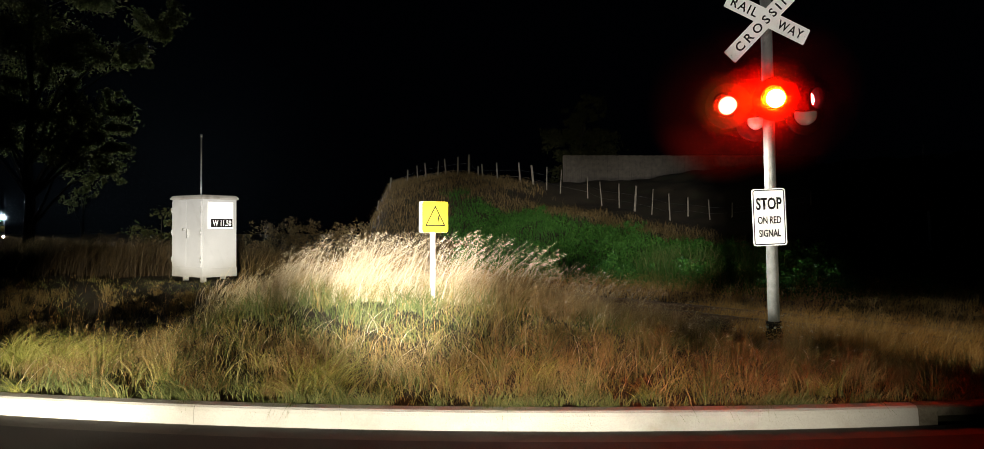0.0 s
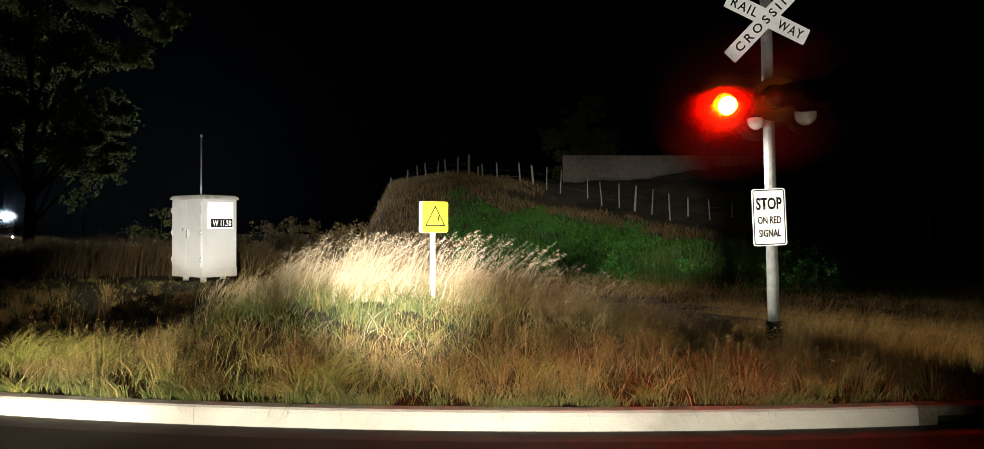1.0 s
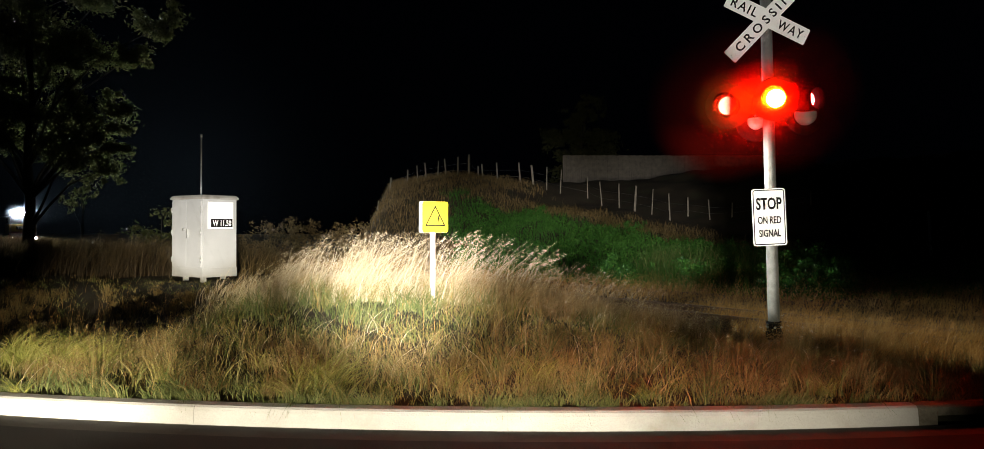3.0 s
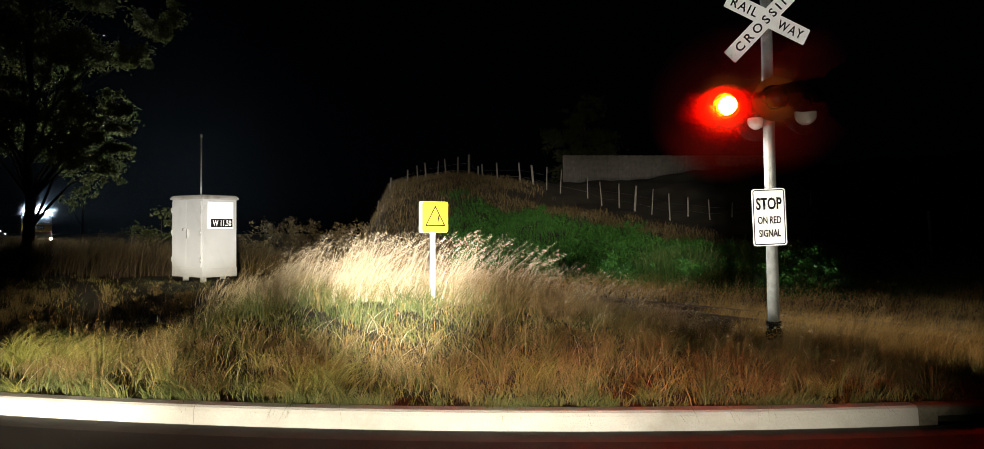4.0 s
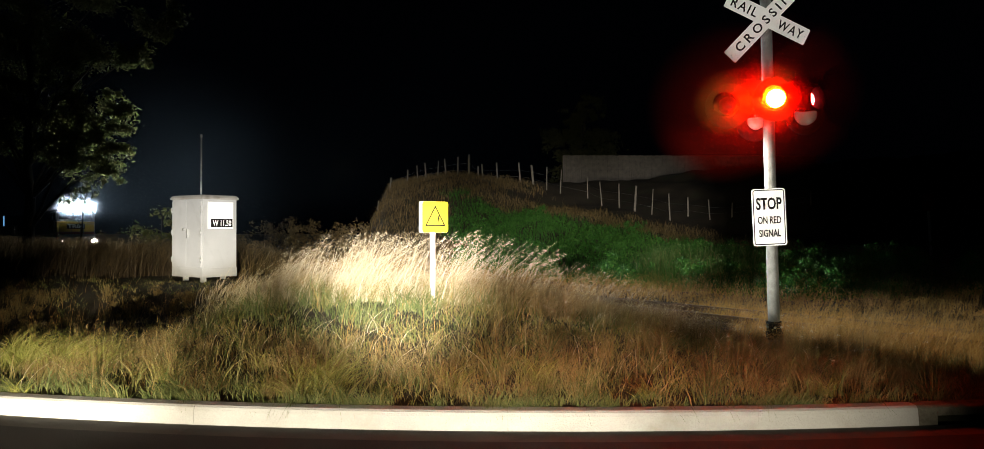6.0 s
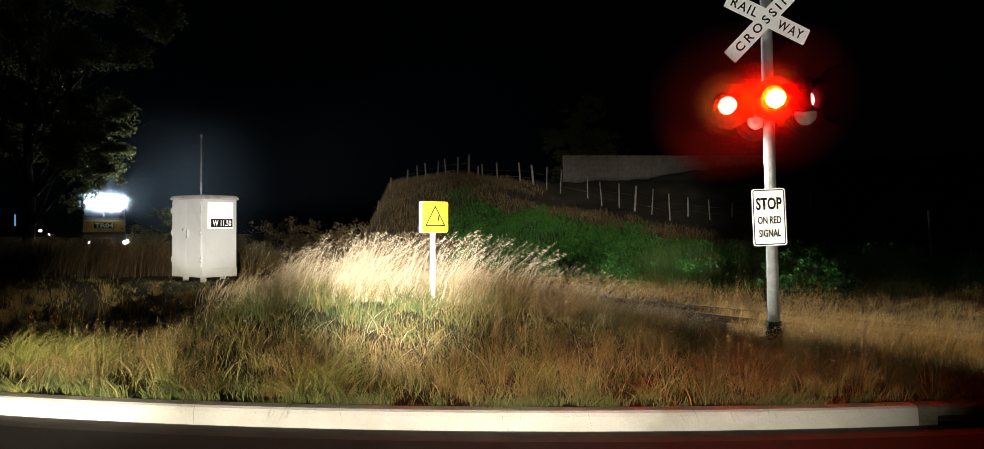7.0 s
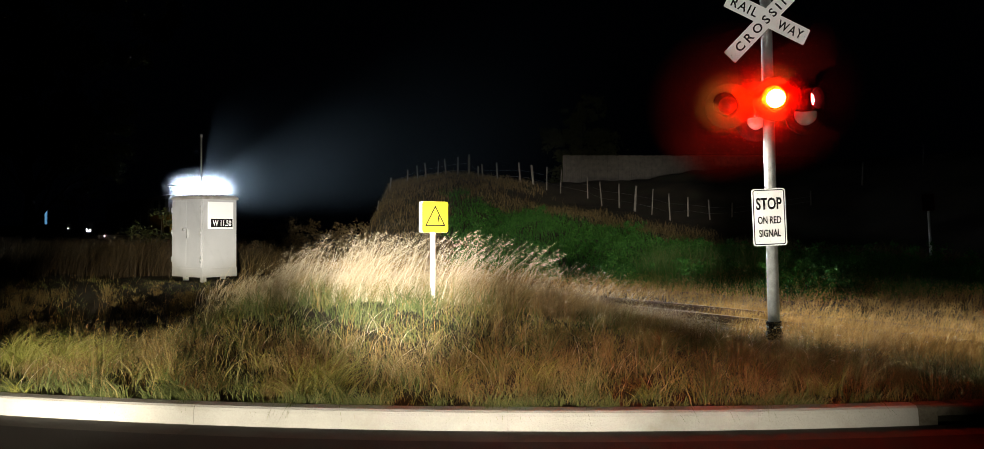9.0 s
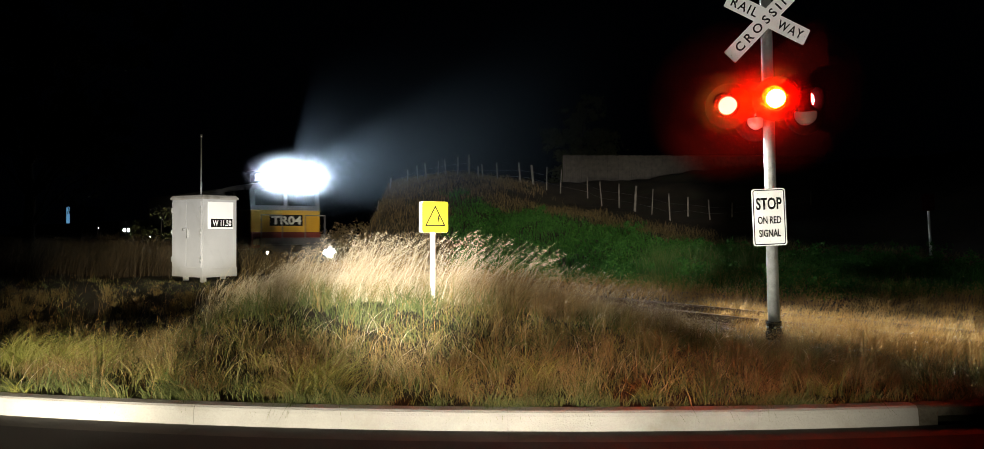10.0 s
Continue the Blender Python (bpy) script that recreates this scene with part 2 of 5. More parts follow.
MIST = misty("mist", 0.055, 0.0, 1.9, 3.0, thin=(-3.0, 3.2), top=(3.6, 8.2), facing=(-0.62, 0.78, 0.0))
BANK = misty("mist_bank", 0.0025, 15.0)
# Tinted red so that the sheets imitate the glow of the signal lamps.
RED_GLOW = misty("red_glow", 0.055, 0.98, tint=(0.9, 0.03, 0.012))
RED_GLOW_CORE = misty("red_glow_core", 0.26, 0.42, tint=(1.0, 0.24, 0.03))
# Sheets that ride before the train's lamps to imitate their lens glow.
HALO = misty("headlight_halo", 0.27, 2.2, tint=(0.75, 0.87, 1.0))
LOW_HALO = misty("ditch_lamp_halo", 0.25, 0.6, tint=(1.0, 0.95, 0.9))

GRASS_GREEN = leafy("green_grass", [(0.055, 0.08, 0.022), (0.10, 0.13, 0.042), (0.18, 0.20, 0.075), (0.30, 0.29, 0.13)])
GRASS_MIX = leafy("half_dry_grass", [(0.07, 0.12, 0.025), (0.17, 0.17, 0.05), (0.27, 0.21, 0.08), (0.44, 0.37, 0.17)])
GRASS_YELLOW = leafy("yellow_green_grass", [(0.14, 0.17, 0.03), (0.24, 0.26, 0.06), (0.36, 0.34, 0.1), (0.46, 0.4, 0.16)])
GRASS_BROWN = leafy("brown_weeds", [(0.09, 0.058, 0.022), (0.17, 0.115, 0.045), (0.27, 0.195, 0.08), (0.36, 0.31, 0.13)])
GRASS_STRAW = leafy("dry_straw", [(0.40, 0.30, 0.17), (0.54, 0.43, 0.27), (0.66, 0.56, 0.39), (0.74, 0.67, 0.51)])
FLUFF = leafy("fluffy_brown_grass", [(0.2, 0.13, 0.06), (0.32, 0.22, 0.11), (0.44, 0.32, 0.18), (0.55, 0.43, 0.27)], 0.45)
GRASS_OCHRE = leafy("ochre_grass", [(0.26, 0.13, 0.033), (0.36, 0.20, 0.058), (0.44, 0.265, 0.088), (0.5, 0.34, 0.135)], 0.5)
HILL_GREEN = leafy("hill_green", [(0.02, 0.075, 0.012), (0.035, 0.12, 0.018), (0.06, 0.18, 0.028), (0.11, 0.22, 0.045)])
BANK_RANK = leafy("bank_rank_grass", [(0.03, 0.09, 0.015), (0.06, 0.14, 0.025), (0.12, 0.17, 0.05), (0.24, 0.2, 0.09)])
HILL_DRY = leafy("hill_dry", [(0.06, 0.045, 0.018), (0.12, 0.085, 0.036), (0.2, 0.14, 0.062), (0.3, 0.23, 0.12)])
# Dead grass tones darkened to stand for shade left of the cabinet.
WEED_SHADED = leafy("shaded_dead_growth", [(0.03, 0.02, 0.01), (0.055, 0.038, 0.02), (0.09, 0.064, 0.034), (0.14, 0.10, 0.055)])
LEAF = leafy("tree_leaves", [(0.032, 0.042, 0.014), (0.058, 0.068, 0.022), (0.085, 0.088, 0.034), (0.12, 0.108, 0.052)], 0.5)
FLOWER = leafy("dry_flower_heads", [(0.4, 0.32, 0.2), (0.55, 0.46, 0.32), (0.7, 0.64, 0.52)], 0.3)


# ---------------------------------------------------------------- mesh helpers
def part(name, bm, material, parent=None, label=""):
    """Links a bmesh as one mesh object under a thing or a part."""
    me = bpy.data.meshes.new(name)
    bm.to_mesh(me)
    bm.free()
    me.materials.append(material)
    ob = new(name, me)
    ob.parent = parent
    if label:
        tagged(ob, label)
    return ob


def put(name, m, label="", category="", group="", kind=""):
    """An empty at the base of a thing."""
    ob = new(name)
    ob.matrix_world = m
    return tagged(ob, label, category, group, kind)


def box(bm, x0, x1, y0, y1, z0, z1, bevel=0.0, m=None):
    made = bmesh.ops.create_cube(bm, size=1.0)["verts"]
    for v in made:
        v.co = Vector((x0 + (v.co.x + 0.5) * (x1 - x0), y0 + (v.co.y + 0.5) * (y1 - y0), z0 + (v.co.z + 0.5) * (z1 - z0)))
    if bevel:
        edges = list({e for v in made for e in v.link_edges})
        made = [v for v in bmesh.ops.bevel(bm, geom=edges, offset=bevel, segments=2, profile=0.6, affect="EDGES")["verts"]]
    if m is not None:
        bmesh.ops.transform(bm, matrix=m, verts=list(set(made)))
    return bm


def boxed(x0, x1, y0, y1, z0, z1, bevel=0.0):
    return box(bmesh.new(), x0, x1, y0, y1, z0, z1, bevel)


def tube(bm, a, b, r0, r1=None, sides=12, caps=True):
    a, b = Vector(a), Vector(b)
    r1 = r0 if r1 is None else r1
    turn = (b - a).to_track_quat("Z", "Y").to_matrix()
    rings = []
    for c, r in ((a, r0), (b, r1)):
        rings.append([bm.verts.new(c + turn @ Vector((r * math.cos(2 * math.pi * i / sides), r * math.sin(2 * math.pi * i / sides), 0)))
                      for i in range(sides)])
    for i in range(sides):
        f = bm.faces.new((rings[0][i], rings[0][(i + 1) % sides], rings[1][(i + 1) % sides], rings[1][i]))
        f.smooth = True
    if caps:
        bm.faces.new(rings[0][::-1])
        bm.faces.new(rings[1])
    return bm


def lathe(bm, profile, axis_from, axis_to, sides=32):
    """Turns (radius, height) pairs round the axis."""
    o = Vector(axis_from)
    turn = (Vector(axis_to) - o).to_track_quat("Z", "Y").to_matrix()
    rings = [[bm.verts.new(o + turn @ Vector((r * math.cos(2 * math.pi * i / sides), r * math.sin(2 * math.pi * i / sides), h)))
              for i in range(sides)] for r, h in profile]
    for k in range(len(rings) - 1):
        for i in range(sides):
            f = bm.faces.new((rings[k][i], rings[k][(i + 1) % sides], rings[k + 1][(i + 1) % sides], rings[k + 1][i]))
            f.smooth = True
    return bm


def plate(w, h, t, r, seg=6):
    """An upright plate with rounded corners; its face looks to -y, its middle is the origin."""
    bm = bmesh.new()
    pts = []
    for cx, cz, a0 in ((w / 2 - r, h / 2 - r, 0), (-w / 2 + r, h / 2 - r, 90), (-w / 2 + r, -h / 2 + r, 180), (w / 2 - r, -h / 2 + r, 270)):
        for k in range(seg + 1):
            a = radians(a0 + 90 * k / seg)
            pts.append((cx + r * math.cos(a), cz + r * math.sin(a)))
    front = [bm.verts.new((x, -t / 2, z)) for x, z in pts]
    back = [bm.verts.new((x, t / 2, z)) for x, z in pts]
    bm.faces.new(front)
    bm.faces.new(back[::-1])
    for i in range(len(pts)):
        j = (i + 1) % len(pts)
        bm.faces.new((front[j], front[i], back[i], back[j]))
    return bm


def rim_line(w, h, r, line, depth, seg=6):
    """A thin raised border line with rounded corners, facing -y."""
    bm = bmesh.new()
    loops = []
    for d in (0, line):
        ww, hh, rr = w - 2 * d, h - 2 * d, max(0.004, r - d)
        pts = []
        for cx, cz, a0 in ((ww / 2 - rr, hh / 2 - rr, 0), (-ww / 2 + rr, hh / 2 - rr, 90), (-ww / 2 + rr, -hh / 2 + rr, 180), (ww / 2 - rr, -hh / 2 + rr, 270)):
            for k in range(seg + 1):
                a = radians(a0 + 90 * k / seg)
                pts.append(bm.verts.new((cx + rr * math.cos(a), -depth, cz + rr * math.sin(a))))
        loops.append(pts)
    for i in range(len(loops[0])):
        j = (i + 1) % len(loops[0])
        bm.faces.new((loops[0][i], loops[0][j], loops[1][j], loops[1][i]))
    return bm


def lettering(name, text, width, height, m, material, parent, bold=0.0, label="", spacing=1.0):
    """Raised letters of the built-in font, fitted to a width and height, facing -y about their middle."""
    cu = bpy.data.curves.new(name, "FONT")
    cu.body, cu.size, cu.extrude, cu.offset = text, 1.0, 0.0, bold
    cu.resolution_u, cu.space_character = 3, spacing
    tmp = new(name + "_source", cu)
    me = bpy.data.meshes.new_from_object(tmp.evaluated_get(bpy.context.evaluated_depsgraph_get()))
    bpy.data.objects.remove(tmp)
    co = np.empty(len(me.vertices) * 3)
    me.vertices.foreach_get("co", co)
    co = co.reshape(-1, 3)
    lo, hi = co.min(0), co.max(0)
    x = (co[:, 0] - (lo[0] + hi[0]) / 2) / (hi[0] - lo[0]) * width
    z = (co[:, 1] - (lo[1] + hi[1]) / 2) / (hi[1] - lo[1]) * height
    me.vertices.foreach_set("co", np.stack([x, np.zeros_like(x), z], 1).ravel())
    me.transform(m)
    me.materials.append(material)
    ob = new(name, me)
    ob.parent = parent
    if label:
        tagged(ob, label)
    return ob


def from_arrays(name, verts, loops, starts, material, parent=None, smooth=False):
    me = bpy.data.meshes.new(name)
    me.vertices.add(len(verts))
    me.vertices.foreach_set("co", np.asarray(verts, np.float32).ravel())
    me.loops.add(len(loops))
    me.loops.foreach_set("vertex_index", np.asarray(loops, np.int32))
    me.polygons.add(len(starts))
    me.polygons.foreach_set("loop_start", np.asarray(starts, np.int32))
    if smooth:
        me.polygons.foreach_set("use_smooth", np.ones(len(starts), bool))
    me.update(calc_edges=True)
    me.materials.append(material)
    ob = new(name, me)
    ob.parent = parent
    return ob


# ---------------------------------------------------------------- the lie of the land
HEAD = Vector((0.6216, -0.7833, 0.0))       # the way the train goes
TRACK_X, TRACK_Y = -7.82, 28.8              # a point of the track
RAIL_TOP = 0.06
rng = np.random.default_rng(7)


def kerb_y(x):
    """The kerb's face, bowed towards the road."""
    return 5.69 + 0.024 * (x - 0.6) ** 2


def beside(x, y):
    """Metres from the track's middle; positive on the far side."""
    return (x - TRACK_X) * 0.7833 + (y - TRACK_Y) * 0.6216


def along(x, y):
    return x * 0.6216 - y * 0.7833


def smooth(a, b, v):
    k = np.clip((v - a) / (b - a), 0, 1)
    return k * k * (3 - 2 * k)


CREST_A = [-80, -60, -48.0, -40.0, -36.4, -33.4, -31.8, -29.8, -28.0, -25.7, -22.8, -18.3, -8]
CREST_Z = [3.5, 3.8, 4.2, 4.6, 4.75, 4.5, 3.9, 2.9, 2.45, 2.25, 1.6, 0.9, 0.4]


def ripple(x, y, size, seed):
    k = 2 * math.pi / size
    return (np.sin(k * x + seed) * np.cos(k * 0.83 * y + 1.7 * seed) + 0.6 * np.sin(k * 1.9 * (x * 0.8 + y * 0.6) + 2.3 * seed)
            + 0.4 * np.sin(k * 3.1 * (x * 0.5 - y * 0.85) + 0.7 * seed)) / 2.0


def land(x, y):
    """Height of the ground behind the kerb."""
    x, y = np.asarray(x, float), np.asarray(y, float)
    ky = 5.69 + 0.024 * np.minimum(np.abs(x - 0.6), 8) ** 2
    s, a = beside(x, y), along(x, y)
    rise = smooth(ky + 0.3, 11.5, y) + (smooth(ky + 0.8, 16.5, y) - smooth(ky + 0.3, 11.5, y)) * (1 - smooth(-4.6, -2.6, x))
    mound = 0.13 + 0.43 * rise * (1 - smooth(-0.3, 3.4, x)) + 0.12 * smooth(ky + 0.3, 9.5, y) * smooth(-0.3, 3.4, x)
    bed = -0.12
    z = mound + (bed - mound) * smooth(-5.5, -2.2, s)
    top = np.interp(a, CREST_A, CREST_Z)
    nose = smooth(0, 4.5, a + 1.5 * s + 25.8 + 0.5 * ripple(x, y, 3.7, 2.0))      # the bank's steep end, skewed to fit its outline from the camera
    hill = top * smooth(2.6, 13.5, s) ** 0.85 * nose
    behind = smooth(-36, -30, a) * nose * (5.6 - top) * smooth(15, 31, s)
    hill = hill + np.maximum(behind, 0)
    z = z - 0.26 * smooth(7.7, 9.0, y) * (1 - smooth(12.0, 13.8, y)) * (1 - smooth(-4.3, -3.2, x))      # ground lowered before the cabinet so that the front tufts shade it
    z = np.where(s > 0, bed + hill, z)
    z = z + 0.05 * ripple(x, y, 2.3, 1.0) * smooth(ky + 0.2, ky + 1.2, y) * (1 - np.exp(-(s / 2.5) ** 2))
    z = z + 0.22 * ripple(x, y, 6.1, 4.0) * smooth(4, 9, s)
    return np.where(y < ky + 0.12, -0.08, z)


def build_land():
    xs = np.concatenate([np.linspace(-400, -45, 18), np.linspace(-42, -13, 46), np.linspace(-12.6, 14, 134), np.linspace(14.6, 42, 46), np.linspace(46, 400, 18)])
    ys = np.concatenate([np.linspace(-300, 0, 14), np.linspace(1, 5, 5), np.linspace(5.3, 8, 40), np.linspace(8.2, 30, 110), np.linspace(30.4, 70, 90), np.linspace(73, 420, 24)])
    gx, gy = np.meshgrid(xs, ys)
    v = np.stack([gx, gy, land(gx, gy)], -1).reshape(-1, 3)
    nx, ny = len(xs), len(ys)
    i = (np.arange(ny - 1)[:, None] * nx + np.arange(nx - 1)[None]).ravel()
    loops = np.stack([i, i + 1, i + nx + 1, i + nx], 1).ravel()
    ob = from_arrays("ground", v, loops, np.arange(len(i)) * 4, SOIL, None, True)
    tagged(ob, "dark soil ground with grassy verge and bank", "ground", "", "structure")


def build_road():
    # a slab that fills the near side of the kerb line
    xs = np.linspace(-60, 60, 121)
    bm = bmesh.new()
    rows = []
    for x in xs:
        ky = 5.69 + 0.024 * min(abs(x - 0.6), 8) ** 2 - 0.27
        rows.append([bm.verts.new((x, y, 0.012 * min(1, (ky - y) / 3) if y > -2 else 0.012)) for y in (-40, -2, 1, 3, 4.4, ky)])
    for i in range(len(rows) - 1):
        for k in range(5):
            bm.faces.new((rows[i][k], rows[i + 1][k], rows[i + 1][k + 1], rows[i][k + 1]))
    ob = part("road", bm, ASPHALT)
    tagged(ob, "dark worn asphalt road beside the kerb", "road", "", "structure")


def kerb_piece(x0, x1, steps=6):
    """One cast length of kerb with its gutter tray, following the bow."""
    pk, pg = bmesh.new(), bmesh.new()
    prof_k = [(0.0, 0.0), (0.012, 0.105), (0.022, 0.132), (0.045, 0.146), (0.15, 0.15), (0.155, 0.02)]
    prof_g = [(-0.285, -0.03), (-0.285, 0.0), (-0.27, 0.001), (-0.05, -0.004), (0.0, 0.0)]
    for bm, prof in ((pk, prof_k), (pg, prof_g)):
        rings = []
        for i in range(steps + 1):
            x = x0 + (x1 - x0) * i / steps
            y = 5.69 + 0.024 * min(abs(x - 0.6), 8) ** 2
            rings.append([bm.verts.new((x, y + d, h)) for d, h in prof])
        for i in range(steps):
            for k in range(len(prof) - 1):
                bm.faces.new((rings[i][k], rings[i + 1][k], rings[i + 1][k + 1], rings[i][k + 1]))
        bm.faces.new(rings[0][::-1])
        bm.faces.new(rings[-1])
        bmesh.ops.recalc_face_normals(bm, faces=bm.faces)
    return pk, pg


def build_kerb():
    kerb = put("kerb", Matrix(), "pale weathered concrete kerb with narrow gutter at the road edge", "kerb", "", "structure")
    x = -19.4
    while x < 16:
        x1 = x + 2.44
        if abs(x1 - 3.3) < 1.3:
            x1 = 3.3
        if abs(x - 3.3) < 0.01:                          # a dark stained stub beside the drain
            x1 = 3.46
            pk, pg = kerb_piece(x + 0.0015, x1 - 0.0015, 2)
            part("kerb_stone", pk, STAINED, kerb, "short dark stained kerb stub")
            part("gutter_tray", pg, GUTTER, kerb)
        elif abs(x - 3.46) < 0.01:                         # the mouth of the drain
            x1 = x + 1.6
            pk, pg = kerb_piece(x + 0.0015, x1 - 0.0015)
            for v in pk.verts:
                if v.co.z < 0.08:
                    v.co.z = 0.072
            part("gutter_tray", pg, GUTTER, kerb)
            y = kerb_y(x + 0.8)
            part("drain_lintel", pk, STAINED, kerb, "stained concrete lintel over the drain mouth")
            # A solid black block stands for the shade in the opening.
            part("drain_mouth_shade", boxed(x, x1, y + 0.14, y + 0.34, -0.06, 0.071), PIT_SHADE, kerb, "black block that gives the shade in the drain mouth")
        else:
            pk, pg = kerb_piece(x + 0.0015, x1 - 0.0015)
            part("kerb_stone", pk, CONCRETE, kerb)
            part("gutter_tray", pg, GUTTER, kerb)
        x = x1


build_land()
build_road()
build_kerb()


# ---------------------------------------------------------------- the railway track
def track_pose(s, a=0.0, z=0.0):
    """A pose on the track's line: s metres to the far side, a metres on along the train's way; local x runs with the train."""
    x = TRACK_X + HEAD.x * a + 0.7833 * s
    y = TRACK_Y + HEAD.y * a + 0.6216 * s
    return pose(x, y, z, 0, 0, math.degrees(math.atan2(HEAD.y, HEAD.x)))


def build_track():
    track = put("railway_track", track_pose(0, 0, RAIL_TOP), "rusty narrow-gauge railway track on timber sleepers and ballast", "railway track", "", "structure")
    prof = [(-0.064, -0.153), (0.064, -0.153), (0.064, -0.142), (0.010, -0.125), (0.010, -0.04), (0.035, -0.03), (0.035, -0.004),
            (0.028, 0.0), (-0.028, 0.0), (-0.035, -0.004), (-0.035, -0.03), (-0.010, -0.04), (-0.010, -0.125), (-0.064, -0.142)]
    for side in (-0.5685, 0.5685):
        bm = bmesh.new()
        a = [bm.verts.new((-130, side + p, h)) for p, h in prof]
        b = [bm.verts.new((60, side + p, h)) for p, h in prof]
        for i in range(len(prof)):
            j = (i + 1) % len(prof)
            bm.faces.new((a[i], a[j], b[j], b[i]))
        part("rail", bm, STEEL_RAIL, track)
    bed = bmesh.new()
    cross = [(-2.0, -0.36), (-1.35, -0.19), (1.35, -0.19), (2.0, -0.36)]
    rows = []
    for i in range(96):
        x = -130 + 2 * i
        rows.append([bed.verts.new((x, p + random.uniform(-0.05, 0.05), h + random.uniform(-0.012, 0.012))) for p, h in cross])
    for i in range(95):
        for k in range(3):
            bed.faces.new((rows[i][k], rows[i + 1][k], rows[i + 1][k + 1], rows[i][k + 1]))
    part("ballast_bed", bed, BALLAST, track, "grey crushed stone ballast")
    me = None
    for i in range(110):
        x = -30 + 0.66 * i
        if me is None:
            ob = part("sleeper", boxed(-0.11, 0.11, -1.07, 1.07, -0.28, -0.155, 0.012), SLEEPER, track)
            me = ob.data
        else:
            ob = new("sleeper", me)
            ob.parent = track
        ob.location = (x, random.uniform(-0.03, 0.03), random.uniform(-0.006, 0.0))
        ob.rotation_euler = (0, 0, radians(random.uniform(-1.2, 1.2)))


build_track()

# ---------------------------------------------------------------- the crossing signal
SPINS = []          # lit faces that turn inside the lamp heads, and which of the two phases they follow


def blade_sign(name, words, length, width, angle, centre, parent):
    """One arm of the crossing sign with its letters."""
    m = Matrix.Translation(centre) @ Matrix.Rotation(radians(-angle), 4, "Y")
    bm = plate(length, width, 0.006, 0.012)
    bmesh.ops.transform(bm, matrix=m, verts=bm.verts)
    blade = part(name, bm, SIGN_WHITE, parent, "white painted sign arm with black capitals")
    for text, x, w in words:
        lettering("lettering", text, w, width * 0.58, m @ Matrix.Translation((x, -0.006, 0)), INK, blade, 0.02, "black capital letters", 1.55 if len(text) > 4 else 1.25)
    for x in (-length / 2 + 0.03, length / 2 - 0.03, -0.05, 0.05):
        bm = bmesh.new()
        lathe(bm, [(0.008, 0), (0.008, 0.003), (0.005, 0.006), (0.0005, 0.007)], m @ Vector((x, -0.003, 0)), m @ Vector((x, -1, 0)), 8)
        part("bolt", bm, GALV, blade)
    return blade


def lune(bm, radius, middle, width, rows=18, cols=12):
    """A sector of a ball between two meridians."""
    grid = []
    for i in range(rows + 1):
        e = math.pi * (i / rows - 0.5)
        line = []
        for k in range(cols + 1):
            a = radians(middle - 90 + width * (k / cols - 0.5))
            line.append(bm.verts.new((radius * math.cos(e) * math.cos(a), radius * math.cos(e) * math.sin(a), radius * math.sin(e))))
        grid.append(line)
    for i in range(rows):
        for k in range(cols):
            f = bm.faces.new((grid[i][k], grid[i][k + 1], grid[i + 1][k + 1], grid[i + 1][k]))
            f.smooth = True
    bmesh.ops.remove_doubles(bm, verts=bm.verts, dist=0.0002)


